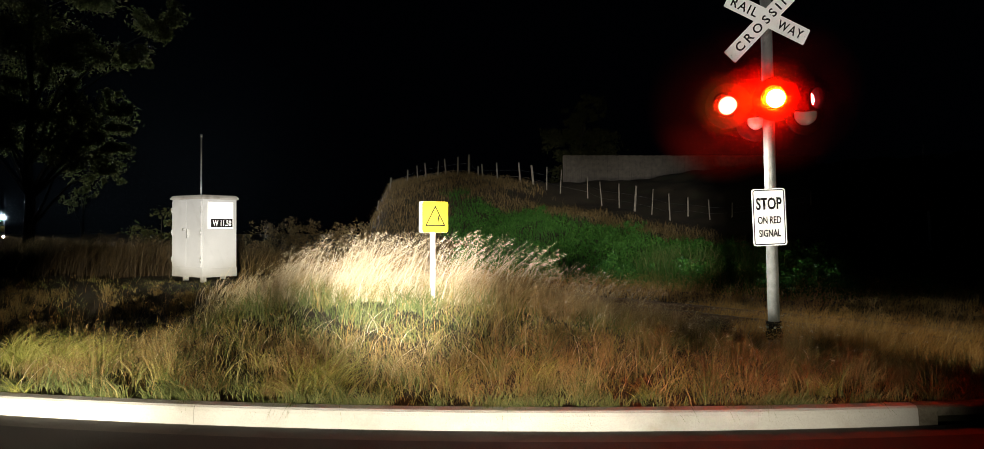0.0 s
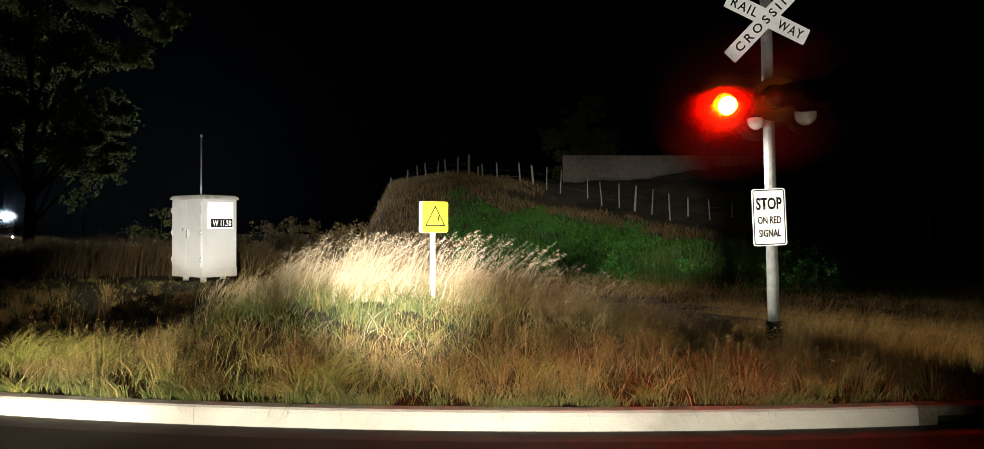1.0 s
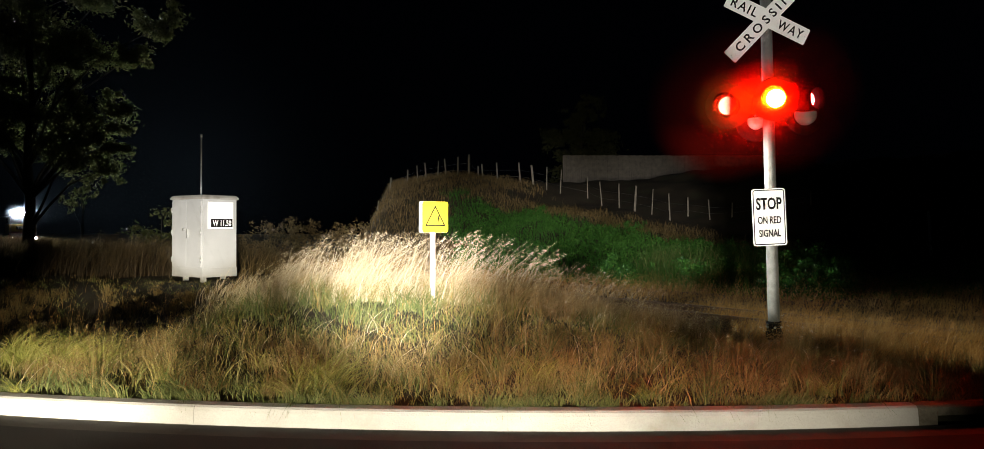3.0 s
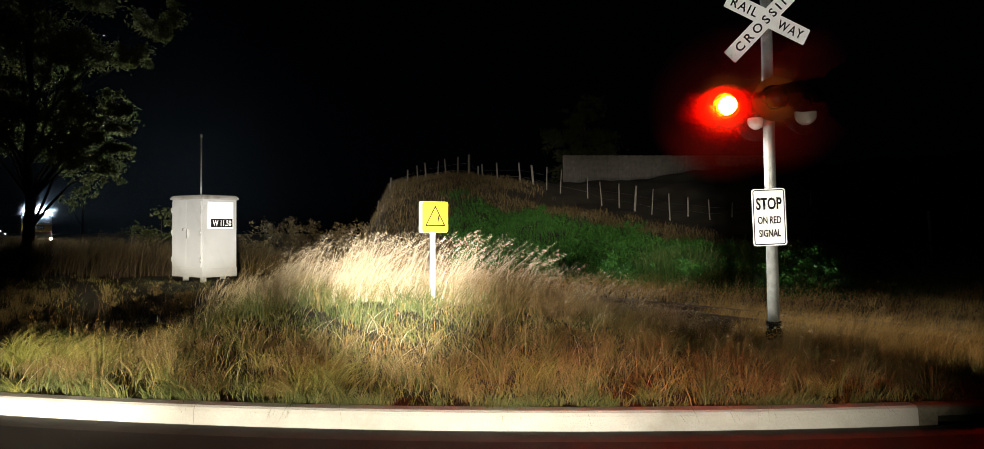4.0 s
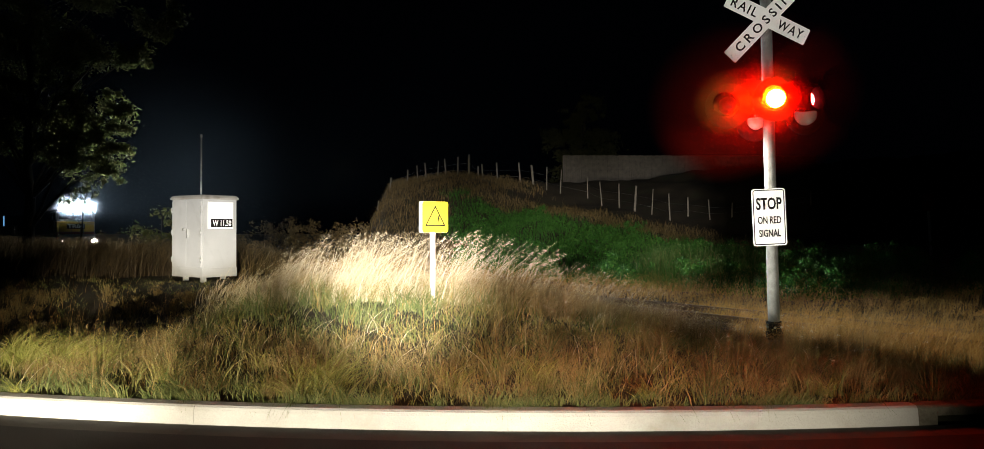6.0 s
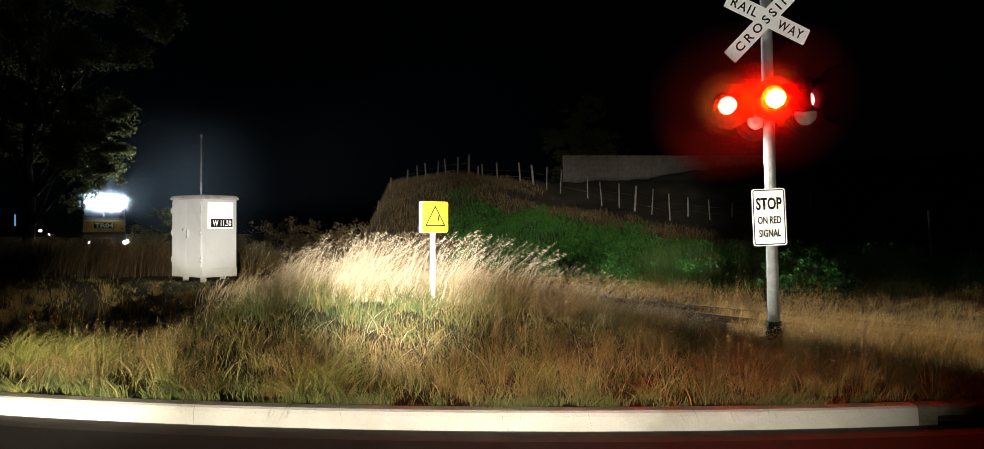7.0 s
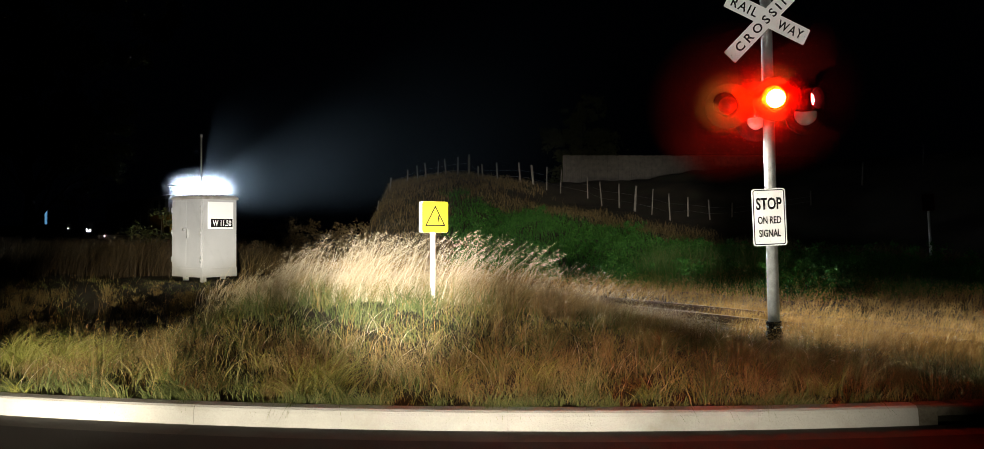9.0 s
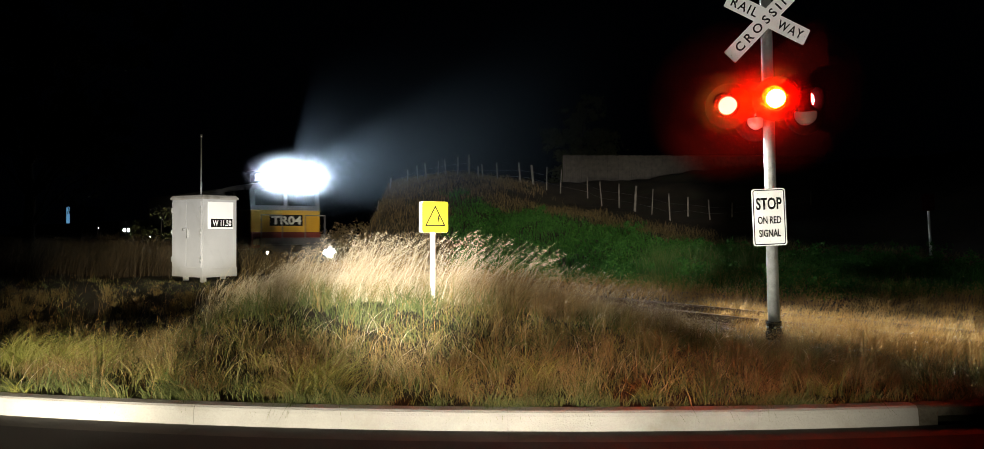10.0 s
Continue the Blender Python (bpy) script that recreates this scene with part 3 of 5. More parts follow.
def lamp_head(parent, centre, turn, phase, board=0.27, hooded=True):
    """A round flashing lamp: bowl, bezel, target board, hood, and a ball that turns its lit, fading or dark side forward."""
    m = Matrix.Translation(centre) @ Matrix.Rotation(radians(turn), 4, "Z")
    o, f = m @ Vector((0, 0, 0)), m @ Vector((0, -1, 0))
    bm = bmesh.new()
    lathe(bm, [(0.109, 0.0640), (0.109, 0.0665), (0.124, 0.072), (0.131, 0.20), (0.136, 0.20), (0.139, 0.06), (0.139, 0.0), (0.13, -0.055), (0.105, -0.1),
               (0.05, -0.135), (0.001, -0.14)], o, f)
    head = part("lamp_head", bm, LAMP_BLACK, parent, "black round flashing lamp head with hood")
    if board:
        bm = bmesh.new()
        lathe(bm, [(0.14, 0.03), (board, 0.03), (board + 0.004, 0.026), (board, 0.022), (0.14, 0.022)], o, f, 40)
        part("target_board", bm, LAMP_BLACK, head, "black round target board")
    if hooded:
        bm = bmesh.new()
        n, rows = 24, []
        for i in range(n + 1):
            a = radians(-20 + 220 * i / n)
            reach = 0.17 + 0.17 * max(0.0, math.sin(a)) ** 0.6 if math.sin(a) > 0 else 0.17
            pair = []
            for r in (0.136, 0.140):
                pair.append((bm.verts.new(m @ Vector((r * math.cos(a), -0.09, r * math.sin(a)))),
                             bm.verts.new(m @ Vector((r * 1.03 * math.cos(a), -reach, r * math.sin(a) - 0.02)))))
            rows.append(pair)
        for i in range(n):
            for k in (0, 1):
                bm.faces.new((rows[i][k][0], rows[i + 1][k][0], rows[i + 1][k][1], rows[i][k][1]))
            bm.faces.new((rows[i][0][1], rows[i + 1][0][1], rows[i + 1][1][1], rows[i][1][1]))
        part("hood", bm, LAMP_BLACK, head, "black sheet-metal sun hood")
    ball = None
    for k, material in enumerate((LAMP_ON if hooded else LAMP_SIDE, LAMP_DIM, LAMP_OFF)):
        bm = bmesh.new()
        lune(bm, 0.1265, 120 * k, 120)
        if ball is None:
            ball = part("lens_ball", bm, material, parent, "red signal lens")
        else:
            part("lens_side", bm, material, ball)
    SPINS.append((ball, Vector(centre), turn, phase))
    return head


def build_signal():
    base = pose(3.46, 9.3, 0.24, 0, -1.3, 0)
    sig = put("crossing_signal", base, "galvanised level crossing signal post with flashing red lamps and signs", "crossing signal")
    bm = bmesh.new()
    tube(bm, (0, 0, -0.3), (0, 0, 4.75), 0.07, 0.068, 28)
    part("post", bm, POST_STEEL, sig, "galvanised steel pipe post")
    bm = bmesh.new()
    lathe(bm, [(0.069, 0.16), (0.088, 0.16), (0.092, 0.13), (0.086, 0.12), (0.086, 0.04), (0.1, 0.03), (0.1, -0.06), (0.07, -0.06)], (0, 0, 0), (0, 0, 1), 28)
    collar = part("base_collar", bm, BLACK_PAINT, sig, "black bolted collar round the post foot")
    for i in range(6):
        a = i * math.pi / 3 + 0.3
        bm = bmesh.new()
        lathe(bm, [(0.016, 0), (0.016, 0.014), (0.001, 0.016)], (0.085 * math.cos(a), 0.085 * math.sin(a), 0.09), (math.cos(a), math.sin(a), 0.09), 6)
        part("bolt", bm, GALV, collar)
    bm = bmesh.new()
    lathe(bm, [(0.073, 0), (0.073, 0.03), (0.05, 0.05), (0.001, 0.055)], (0, 0, 4.74), (0, 0, 5), 24)
    part("post_cap", bm, GALV, sig)
    # stop plate
    bm = plate(0.41, 0.695, 0.004, 0.035)
    bmesh.ops.transform(bm, matrix=Matrix.Translation((-0.055, -0.085, 1.435)) @ Matrix.Rotation(radians(-1.0), 4, "Y"), verts=bm.verts)
    stop = part("stop_sign", bm, SIGN_WHITE, sig, "white rectangular stop-on-red sign with black border")
    at = Matrix.Translation((-0.055, -0.088, 1.435)) @ Matrix.Rotation(radians(-1.0), 4, "Y")
    bm = rim_line(0.385, 0.67, 0.03, 0.012, 0.0)
    bmesh.ops.transform(bm, matrix=at, verts=bm.verts)
    part("border", bm, INK, stop, "black border line")
    for text, z, w, h, b in (("STOP", 0.165, 0.315, 0.15, 0.03), ("ON RED", -0.035, 0.285, 0.092, 0.022), ("SIGNAL", -0.195, 0.265, 0.092, 0.022)):
        lettering("lettering", text, w, h, at @ Matrix.Translation((0.0, -0.003, z)), INK, stop, b)
    for x in (-0.13, 0.0, 0.13):
        for z in (0.29, -0.29):
            bm = bmesh.new()
            lathe(bm, [(0.006, 0), (0.005, 0.003), (0.0005, 0.004)], at @ Vector((x, 0, z)), at @ Vector((x, -1, z)), 6)
            part("rivet", bm, GALV, stop)
    for z in (1.2, 1.66):
        bm = boxed(-0.1, 0.1, -0.082, -0.02, z - 0.02, z + 0.02, 0.004)
        part("clamp", bm, GALV, sig)
    # crossing arms
    blade_sign("rail_way_arm", (("RAIL", -0.305, 0.34), ("WAY", 0.315, 0.33)), 1.08, 0.205, -27.5, (-0.02, -0.088, 3.86), sig)
    blade_sign("crossing_arm", (("CROSSING", 0.0, 1.08),), 1.34, 0.19, 45.0, (-0.02, -0.102, 3.86), sig)
    part("clamp", boxed(-0.11, 0.11, -0.085, 0.08, 3.82, 3.9, 0.006), GALV, sig)
    # lamps towards the viewer, and those for the other road side
    part("cross_arm", boxed(-0.55, 0.5, -0.05, 0.03, 2.86, 2.93, 0.01), LAMP_BLACK, sig, "black cross arm that carries the lamps")
    lamp_head(sig, (-0.535, -0.15, 2.785), -27, 0)
    lamp_head(sig, (0.045, -0.15, 2.86), -27, 1)
    lamp_head(sig, (0.44, 0.02, 2.86), 32, 1, 0, False)
    for x, z, r in ((-0.10, 2.64, 0.105), (0.52, 2.71, 0.135)):
        bm = bmesh.new()
        lathe(bm, [(r, 0.0), (r * 0.97, 0.05), (r * 0.8, 0.1), (r * 0.45, 0.135), (0.001, 0.145)], (x, 0.17, z), (x, -0.8, z), 28)
        bmesh.ops.bisect_plane(bm, geom=bm.verts[:] + bm.edges[:] + bm.faces[:], plane_co=(x, 0, z + 0.03), plane_no=(0.05, 0, 1), clear_outer=True)
        bowl = part("rear_lamp", bm, WHITE_PLASTIC, sig, "pale back of a lamp for the other road side")
        bm = bmesh.new()
        lathe(bm, [(r, -0.02), (0.25, -0.02), (0.25, -0.03), (r, -0.03)], (x, 0.17, z), (x, -0.8, z), 28)
        part("target_board", bm, LAMP_BLACK, bowl)
        bm = bmesh.new()
        tube(bm, (x, 0.15, z + 0.05), (x * 0.2, 0.05, 2.88), 0.03, 0.03, 10)
        part("bracket", bm, BLACK_PAINT, bowl)
    bm = bmesh.new()
    lathe(bm, [(0.04, -0.12), (0.095, -0.12), (0.1, -0.1), (0.1, 0.1), (0.095, 0.12), (0.04, 0.12)], (0, 0, 2.9), (0, 0, 4), 20)
    part("junction_box", bm, LAMP_BLACK, sig)


build_signal()


# ---------------------------------------------------------------- relay cabinet beside the track
def build_cabinet():
    # local x along the label side, local y along the door side; the near corner is the origin
    turn = 55.0
    cab = put("relay_cabinet", pose(-5.54, 14.5, 0.53, 0, 0, turn), "pale grey steel trackside relay cabinet with double doors and label", "cabinet")
    D, W, H = 0.80, 1.05, 1.68
    part("body", boxed(0.02, D - 0.02, 0.02, W - 0.02, 0.1, H - 0.07, 0.008), CABINET, cab)
    part("plinth", boxed(0.014, D - 0.014, 0.014, W - 0.014, 0.08, 0.25, 0.008), CABINET, cab, "grey stained base skirt")
    for x, y in ((0.03, 0.03), (D - 0.24, 0.16), (0.16, W - 0.24), (D - 0.24, W - 0.24)):
        part("leg", boxed(x, x + 0.08, y, y + 0.08, -0.25, 0.078), CABINET, cab)
    bm = bmesh.new()
    rings = []
    for e, z in ((0.010, H - 0.085), (0.014, H - 0.055), (-0.02, H - 0.012), (-0.05, H)):
        rings.append([bm.verts.new(p) for p in ((-e, -e, z), (D + e, -e, z), (D + e, W + e, z), (-e, W + e, z))])
    for k in range(3):
        for i in range(4):
            bm.faces.new((rings[k][i], rings[k][(i + 1) % 4], rings[k + 1][(i + 1) % 4], rings[k + 1][i]))
    bm.faces.new(rings[0][::-1])
    bm.faces.new(rings[-1])
    part("roof", bm, CABINET_ROOF, cab, "weathered chamfered roof with overhanging lip")
    # doors on the side that faces left of the near corner (x = 0)
    for y0, y1 in ((0.05, W / 2 - 0.006), (W / 2 + 0.006, W - 0.05)):
        door = part("door", boxed(-0.006, 0.03, y0, y1, 0.275, H - 0.12, 0.006), CABINET, cab)
        yh = y0 if y0 < 0.3 else y1
        for z in (0.42, 0.95, 1.38):
            bm = bmesh.new()
            tube(bm, (-0.014, yh, z - 0.05), (-0.014, yh, z + 0.05), 0.013, 0.013, 10)
            part("hinge", bm, GALV, door)
    part("handle", boxed(-0.04, -0.006, W / 2 - 0.075, W / 2 - 0.04, 0.84, 1.02, 0.008), GALV, cab, "bright steel door handle")
    part("padlock", boxed(-0.045, -0.01, W / 2 + 0.04, W / 2 + 0.085, 0.98, 1.035, 0.008), GALV, cab, "small bright padlock")
    for z in (0.62, 1.25):
        part("vent", boxed(-0.012, 0.0, 0.14, 0.38, z, z + 0.012), CABINET, cab)
    # label side (y = 0)
    label = part("label_plate", boxed(0.125, 0.685, -0.006, 0.019, 1.02, 1.545), LABEL_WHITE, cab, "white reflective label plate")
    part("black_strip", boxed(0.18, 0.665, -0.0095, -0.0065, 1.05, 1.215), INK, label)
    lettering("lettering", "W 11.50", 0.42, 0.115, Matrix.Translation((0.422, -0.0125, 1.132)), LABEL_WHITE, label, 0.02, "white location figures on black")
    # rod aerial
    bm = bmesh.new()
    tube(bm, (0.44, 0.70, H), (0.44, 0.70, H + 0.3), 0.02, 0.018, 10)
    tube(bm, (0.44, 0.70, H + 0.3), (0.44, 0.70, H + 1.2), 0.016, 0.014, 8)
    lathe(bm, [(0.011, 0), (0.024, 0.02), (0.024, 0.07), (0.001, 0.08)], (0.44, 0.70, H + 1.17), (0.44, 0.70, H + 2), 10)
    part("aerial", bm, GALV, cab, "thin grey rod aerial")


build_cabinet()


# ---------------------------------------------------------------- yellow warning marker
def build_marker():
    mk = put("warning_marker", pose(-0.79, 10.5, 0.5, 0, 0, 26), "yellow electrical hazard marker box on a white post", "sign")
    part("post", boxed(-0.028, 0.028, 0.06, 0.11, -0.3, 1.05, 0.006), WHITE_PLASTIC, mk, "white square post")
    w, h, d = 0.385, 0.43, 0.13
    part("box", boxed(-w / 2, w / 2, 0.0, d, 0.985, 0.985 + h, 0.018), WHITE_PLASTIC, mk, "white marker box")
    bm = plate(w - 0.004, h - 0.004, 0.006, 0.03)
    bmesh.ops.transform(bm, matrix=Matrix.Translation((0, -0.005, 0.985 + h / 2)), verts=bm.verts)
    face = part("face", bm, YELLOW, mk, "bright yellow face")
    bm = bmesh.new()
    tri = [(-0.155, -0.13), (0.155, -0.13), (0.0, 0.165)]
    outer = [bm.verts.new((x, -0.013, 0.985 + h / 2 + z)) for x, z in tri]
    inner = []
    for x, z in tri:
        v = Vector((x, z)) * 0.80 + Vector((0, -0.032)) * 0.20
        inner.append(bm.verts.new((v.x, -0.013, 0.985 + h / 2 + v.y)))
    for i in range(3):
        j = (i + 1) % 3
        bm.faces.new((outer[i], outer[j], inner[j], inner[i]))
    part("triangle", bm, INK, face, "black triangle outline")
    bm = bmesh.new()
    bolt = [(0.05, 0.03), (0.026, -0.04), (0.046, -0.035), (0.036, -0.098), (0.074, -0.015), (0.054, -0.02), (0.072, 0.028)]
    bm.faces.new([bm.verts.new((x, -0.013, 0.985 + h / 2 + z)) for x, z in bolt])
    part("lightning_bolt", bm, INK, face, "small black lightning bolt")


build_marker()


# ---------------------------------------------------------------- fences and posts on the bank
def build_bank_fence():
    fence = put("post_fence", Matrix(), "grey weathered timber post fence along the bank top", "fence")
    spots = ((-7.6, 44, 0.9), (-6.7, 44, 1.0), (-5.95, 44, 0.75), (-4.92, 44, 0.8), (-4.3, 44, 0.9), (-3.79, 44, 1.0), (-3.17, 44, 1.0), (-2.62, 44, 1.05),
             (-2.0, 44, 1.1), (-1.35, 44, 1.3), (-0.8, 44, 0.75), (-0.51, 44, 0.95), (0.36, 44, 1.2), (1.68, 44, 1.15), (2.41, 43.3, 1.1), (3.08, 42.8, 1.3),
             (3.81, 42.5, 1.33), (5.43, 42.9, 1.2), (6.08, 41.7, 1.3), (6.83, 40.6, 1.3), (7.33, 39.0, 1.3), (8.12, 38.6, 1.28), (8.76, 37.2, 1.32),
             (9.74, 37.6, 0.95), (10.47, 36.3, 0.95), (11.52, 36.4, 0.7), (13.2, 36.0, 0.8), (15.0, 35.6, 0.7))
    tops = []
    for i, (x, y, h) in enumerate(spots):
        z = float(land(x, y))
        lean = random.uniform(-0.15, 0.12)
        r = 0.07 if i in (9, 14, 20) else random.uniform(0.035, 0.055)
        bm = bmesh.new()
        tube(bm, (x, y, z - 0.4), (x + lean * h, y + random.uniform(-0.05, 0.05), z + h), r, r * 0.85, 8)
        part("fence_post", bm, POST_WOOD, fence)
        tops.append((x + lean * h * 0.6, y, z + h * 0.62, z + h * 0.3))
    for k in (2, 3):
        bm = bmesh.new()
        for p, q in zip(tops, tops[1:]):
            tube(bm, (p[0], p[1], p[k]), (q[0], q[1], q[k]), 0.004, 0.004, 4, False)
        part("wire", bm, WIRE, fence)


def build_paling_fence():
    fence = put("paling_fence", Matrix(), "grey weathered timber paling fence behind the bank", "fence")
    x = 5.8
    while x < 27:
        bm = bmesh.new()
        for i in range(14):
            xa = x + 0.155 * i
            y = 62 + 0.1 * (xa - 5.8) + (0.012 if i % 2 else 0)
            z = 6.32 + 0.008 * (xa - 5.8)
            box(bm, xa, xa + 0.145, y, y + 0.018, z - 0.9, z + 1.42 + random.uniform(-0.02, 0.02))
        box(bm, x, x + 2.16, 62.03 + 0.1 * (x - 5.8), 62.3 + 0.1 * (x - 5.8), 6.7, 6.78)
        part("panel", bm, PALING, fence)
        x += 2.17


def build_marker_post():
    z = float(land(14.5, 25.0))
    mk = put("roadside_post", pose(14.5, 25.0, z, 0, -3, 0), "slim white roadside post with a small red plate", "post")
    bm = bmesh.new()
    tube(bm, (0, 0, -0.3), (0, 0, 2.7 - z), 0.045, 0.04, 10)
    part("shaft", bm, WHITE_PLASTIC, mk)
    bm = plate(0.42, 0.56, 0.008, 0.03)
    bmesh.ops.transform(bm, matrix=Matrix.Translation((-0.02, -0.05, 2.46 - z)), verts=bm.verts)
    part("plate", bm, RED_PLATE, mk, "dull red plate on the post top")
    for x, h in ((20.5, 1.0), (17.6, 1.1)):
        zz = float(land(x, 36))
        ob = put("stake", pose(x, 36, zz, 0, 2, 0), "thin grey timber stake in the grass", "post", "stakes")
        bm = bmesh.new()
        tube(bm, (0, 0, -0.3), (0, 0, h), 0.04, 0.035, 8)
        part("shaft", bm, POST_WOOD, ob)


build_bank_fence()
build_paling_fence()
build_marker_post()


# ---------------------------------------------------------------- trees and shrubs
def leaf_cloud(name, clumps, per, size, material, parent, seed, squash=0.8):
    """Many small leaves in uneven clumps; each leaf a bent pair of triangles."""
    g = np.random.default_rng(seed)
    out = []
    for cx, cy, cz, r in clumps:
        n, twigs = int(per * r * r), 14
        hub = g.normal(size=(twigs, 3)) * np.array([0.55, 0.55, 0.42]) * r
        pick = g.integers(0, twigs, n)
        spray = g.normal(size=(n, 3)) * r * g.uniform(0.1, 0.3, (twigs, 1))[pick] * np.array([1, 1, squash])
        out.append(np.array([cx, cy, cz]) + hub[pick] + spray)
    c = np.concatenate(out)
    n = len(c)
    a = g.normal(size=(n, 3))
    a /= np.linalg.norm(a, axis=1)[:, None]
    b = np.cross(a, g.normal(size=(n, 3)))
    b /= np.linalg.norm(b, axis=1)[:, None]
    L = size * g.uniform(0.6, 1.3, (n, 1))
    up = np.cross(a, b) * L * 0.15
    v = np.stack([c - a * L, c + b * L * 0.38 + up, c + a * L, c - b * L * 0.38 + up], 1).reshape(-1, 3)
    i = np.arange(n) * 4
    loops = np.stack([i, i + 1, i + 2, i, i + 2, i + 3], 1).ravel()
    return from_arrays(name, v, loops, np.arange(2 * n) * 3, material, parent)


def limb(bm, pts, r0, r1, sides=9):
    for k in range(len(pts) - 1):
        f0, f1 = k / (len(pts) - 1), (k + 1) / (len(pts) - 1)
        tube(bm, pts[k], pts[k + 1], r0 + (r1 - r0) * f0, r0 + (r1 - r0) * f1, sides, False)


def build_tree(name, x, y, height, r, clumps, per, size, seed, label, trunk_lean=0.0):
    z = float(land(x, y))
    tree = put(name, pose(x, y, z), label, "tree")
    random.seed(seed)
    bm = bmesh.new()
    pts = [(trunk_lean * h * h / height + 0.12 * math.sin(h * 1.3 + seed), 0.1 * math.cos(h), h) for h in np.linspace(-0.4, height * 0.85, 9)]
    limb(bm, pts, r, r * 0.25, 12)
    trunk = part("trunk", bm, BARK, tree, "dark rough trunk with limbs")
    for cx, cy, cz, cr in clumps:
        bm = bmesh.new()
        k = max(1, min(7, int(8 * (cz * 0.6) / (height * 0.85))))
        a = Vector(pts[k])
        b = Vector((cx, cy, cz))
        mid = a.lerp(b, 0.55) + Vector((0, 0, 0.12 * (b - a).length))
        limb(bm, [a, a.lerp(mid, 0.5) + Vector((random.uniform(-0.1, 0.1), 0, 0.05)), mid, b], r * 0.34, r * 0.06, 7)
        for _ in range(4):
            q = b + Vector((random.uniform(-1, 1), random.uniform(-1, 1), random.uniform(-0.7, 0.7))) * cr * 0.85
            limb(bm, [mid.lerp(b, random.uniform(0.3, 1)), q], r * 0.06, r * 0.015, 5)
        part("limb", bm, BARK, trunk)
    leaf_cloud("crown", clumps, per, size, LEAF, tree, seed)
    return tree


build_tree("broad_tree", -21.4, 35.0, 13.0, 0.27,
           ((-3.5, 0.5, 5.5, 1.6), (-1.6, -0.6, 6.6, 1.7), (0.6, 0.4, 7.2, 1.6), (2.4, -0.3, 5.3, 1.1), (3.6, 0.0, 4.8, 0.85), (3.2, 0.3, 3.9, 0.55),
            (2.2, -0.4, 4.3, 0.7), (1.3, 0.2, 4.9, 0.9), (4.1, 0.1, 6.8, 0.8), (6.0, 0.4, 10.6, 0.9), (4.8, -0.2, 9.0, 0.8), (2.4, 0.1, 9.2, 1.5),
            (-0.8, 0.4, 9.8, 1.9), (-3.8, 0, 8.6, 1.8), (0.2, -0.3, 12.2, 1.7), (3.2, 0.4, 12.0, 1.4), (-1.5, 0.1, 5.2, 1.0), (3.9, -0.1, 5.7, 0.7)),
           2900, 0.095, 11, "tall leafy tree, dark against the misty light")
build_tree("slim_tree", -19.4, 35.6, 3.4, 0.06, ((0.2, 0, 2.9, 0.5), (-0.5, 0.1, 2.3, 0.4), (0.5, 0.0, 3.4, 0.5)), 900, 0.09, 12,
           "slim young tree with sparse leaves", 0.05)
build_tree("bank_tree", 8.6, 74.0, 11.0, 0.22,
           ((-1.6, 0, 4.6, 1.3), (1.2, 0.5, 5.0, 1.5), (0.2, 0, 7.2, 1.5), (-2.2, 0.3, 6.4, 1.1), (2.2, 0, 6.9, 1.1), (0.6, 0, 9.4, 1.1), (-1.8, 0.2, 2.8, 1.1),
            (1.6, 0, 3.0, 1.2), (-0.4, 0.2, 8.6, 0.9), (0.9, 0.1, 10.6, 0.6)),
           900, 0.17, 13, "pale sparse tree behind the paling fence")


def build_shrub(x, y, clumps, per, size, seed, label, material):
    z = float(land(x, y))
    sh = put("shrub", pose(x, y, z), label, "shrub")
    bm = bmesh.new()
    for cx, cy, cz, cr in clumps:
        limb(bm, [(cx * 0.3, cy * 0.3, -0.1), (cx * 0.7, cy * 0.7, cz * 0.6), (cx, cy, cz)], 0.02, 0.006, 5)
    part("stems", bm, BARK, sh)
    leaf_cloud("leaves", clumps, per, size, material, sh, seed)


build_shrub(-9.9, 22.5, ((0, 0, 0.7, 0.5), (0.5, 0.1, 1.2, 0.4), (-0.5, 0, 0.9, 0.4), (0.75, 0, 0.5, 0.45), (0.1, 0, 1.45, 0.25)), 900, 0.07, 21,
            "small dark leafy shrub in tall grass", LEAF)
build_shrub(7.3, 17.6, ((0, 0, 0.45, 0.45), (0.6, 0.1, 0.4, 0.4), (-0.55, 0, 0.38, 0.4), (1.1, 0.2, 0.3, 0.3), (0.2, -0.3, 0.3, 0.4)), 1500, 0.05, 22,
            "low rounded green shrub beside the track", HILL_GREEN)

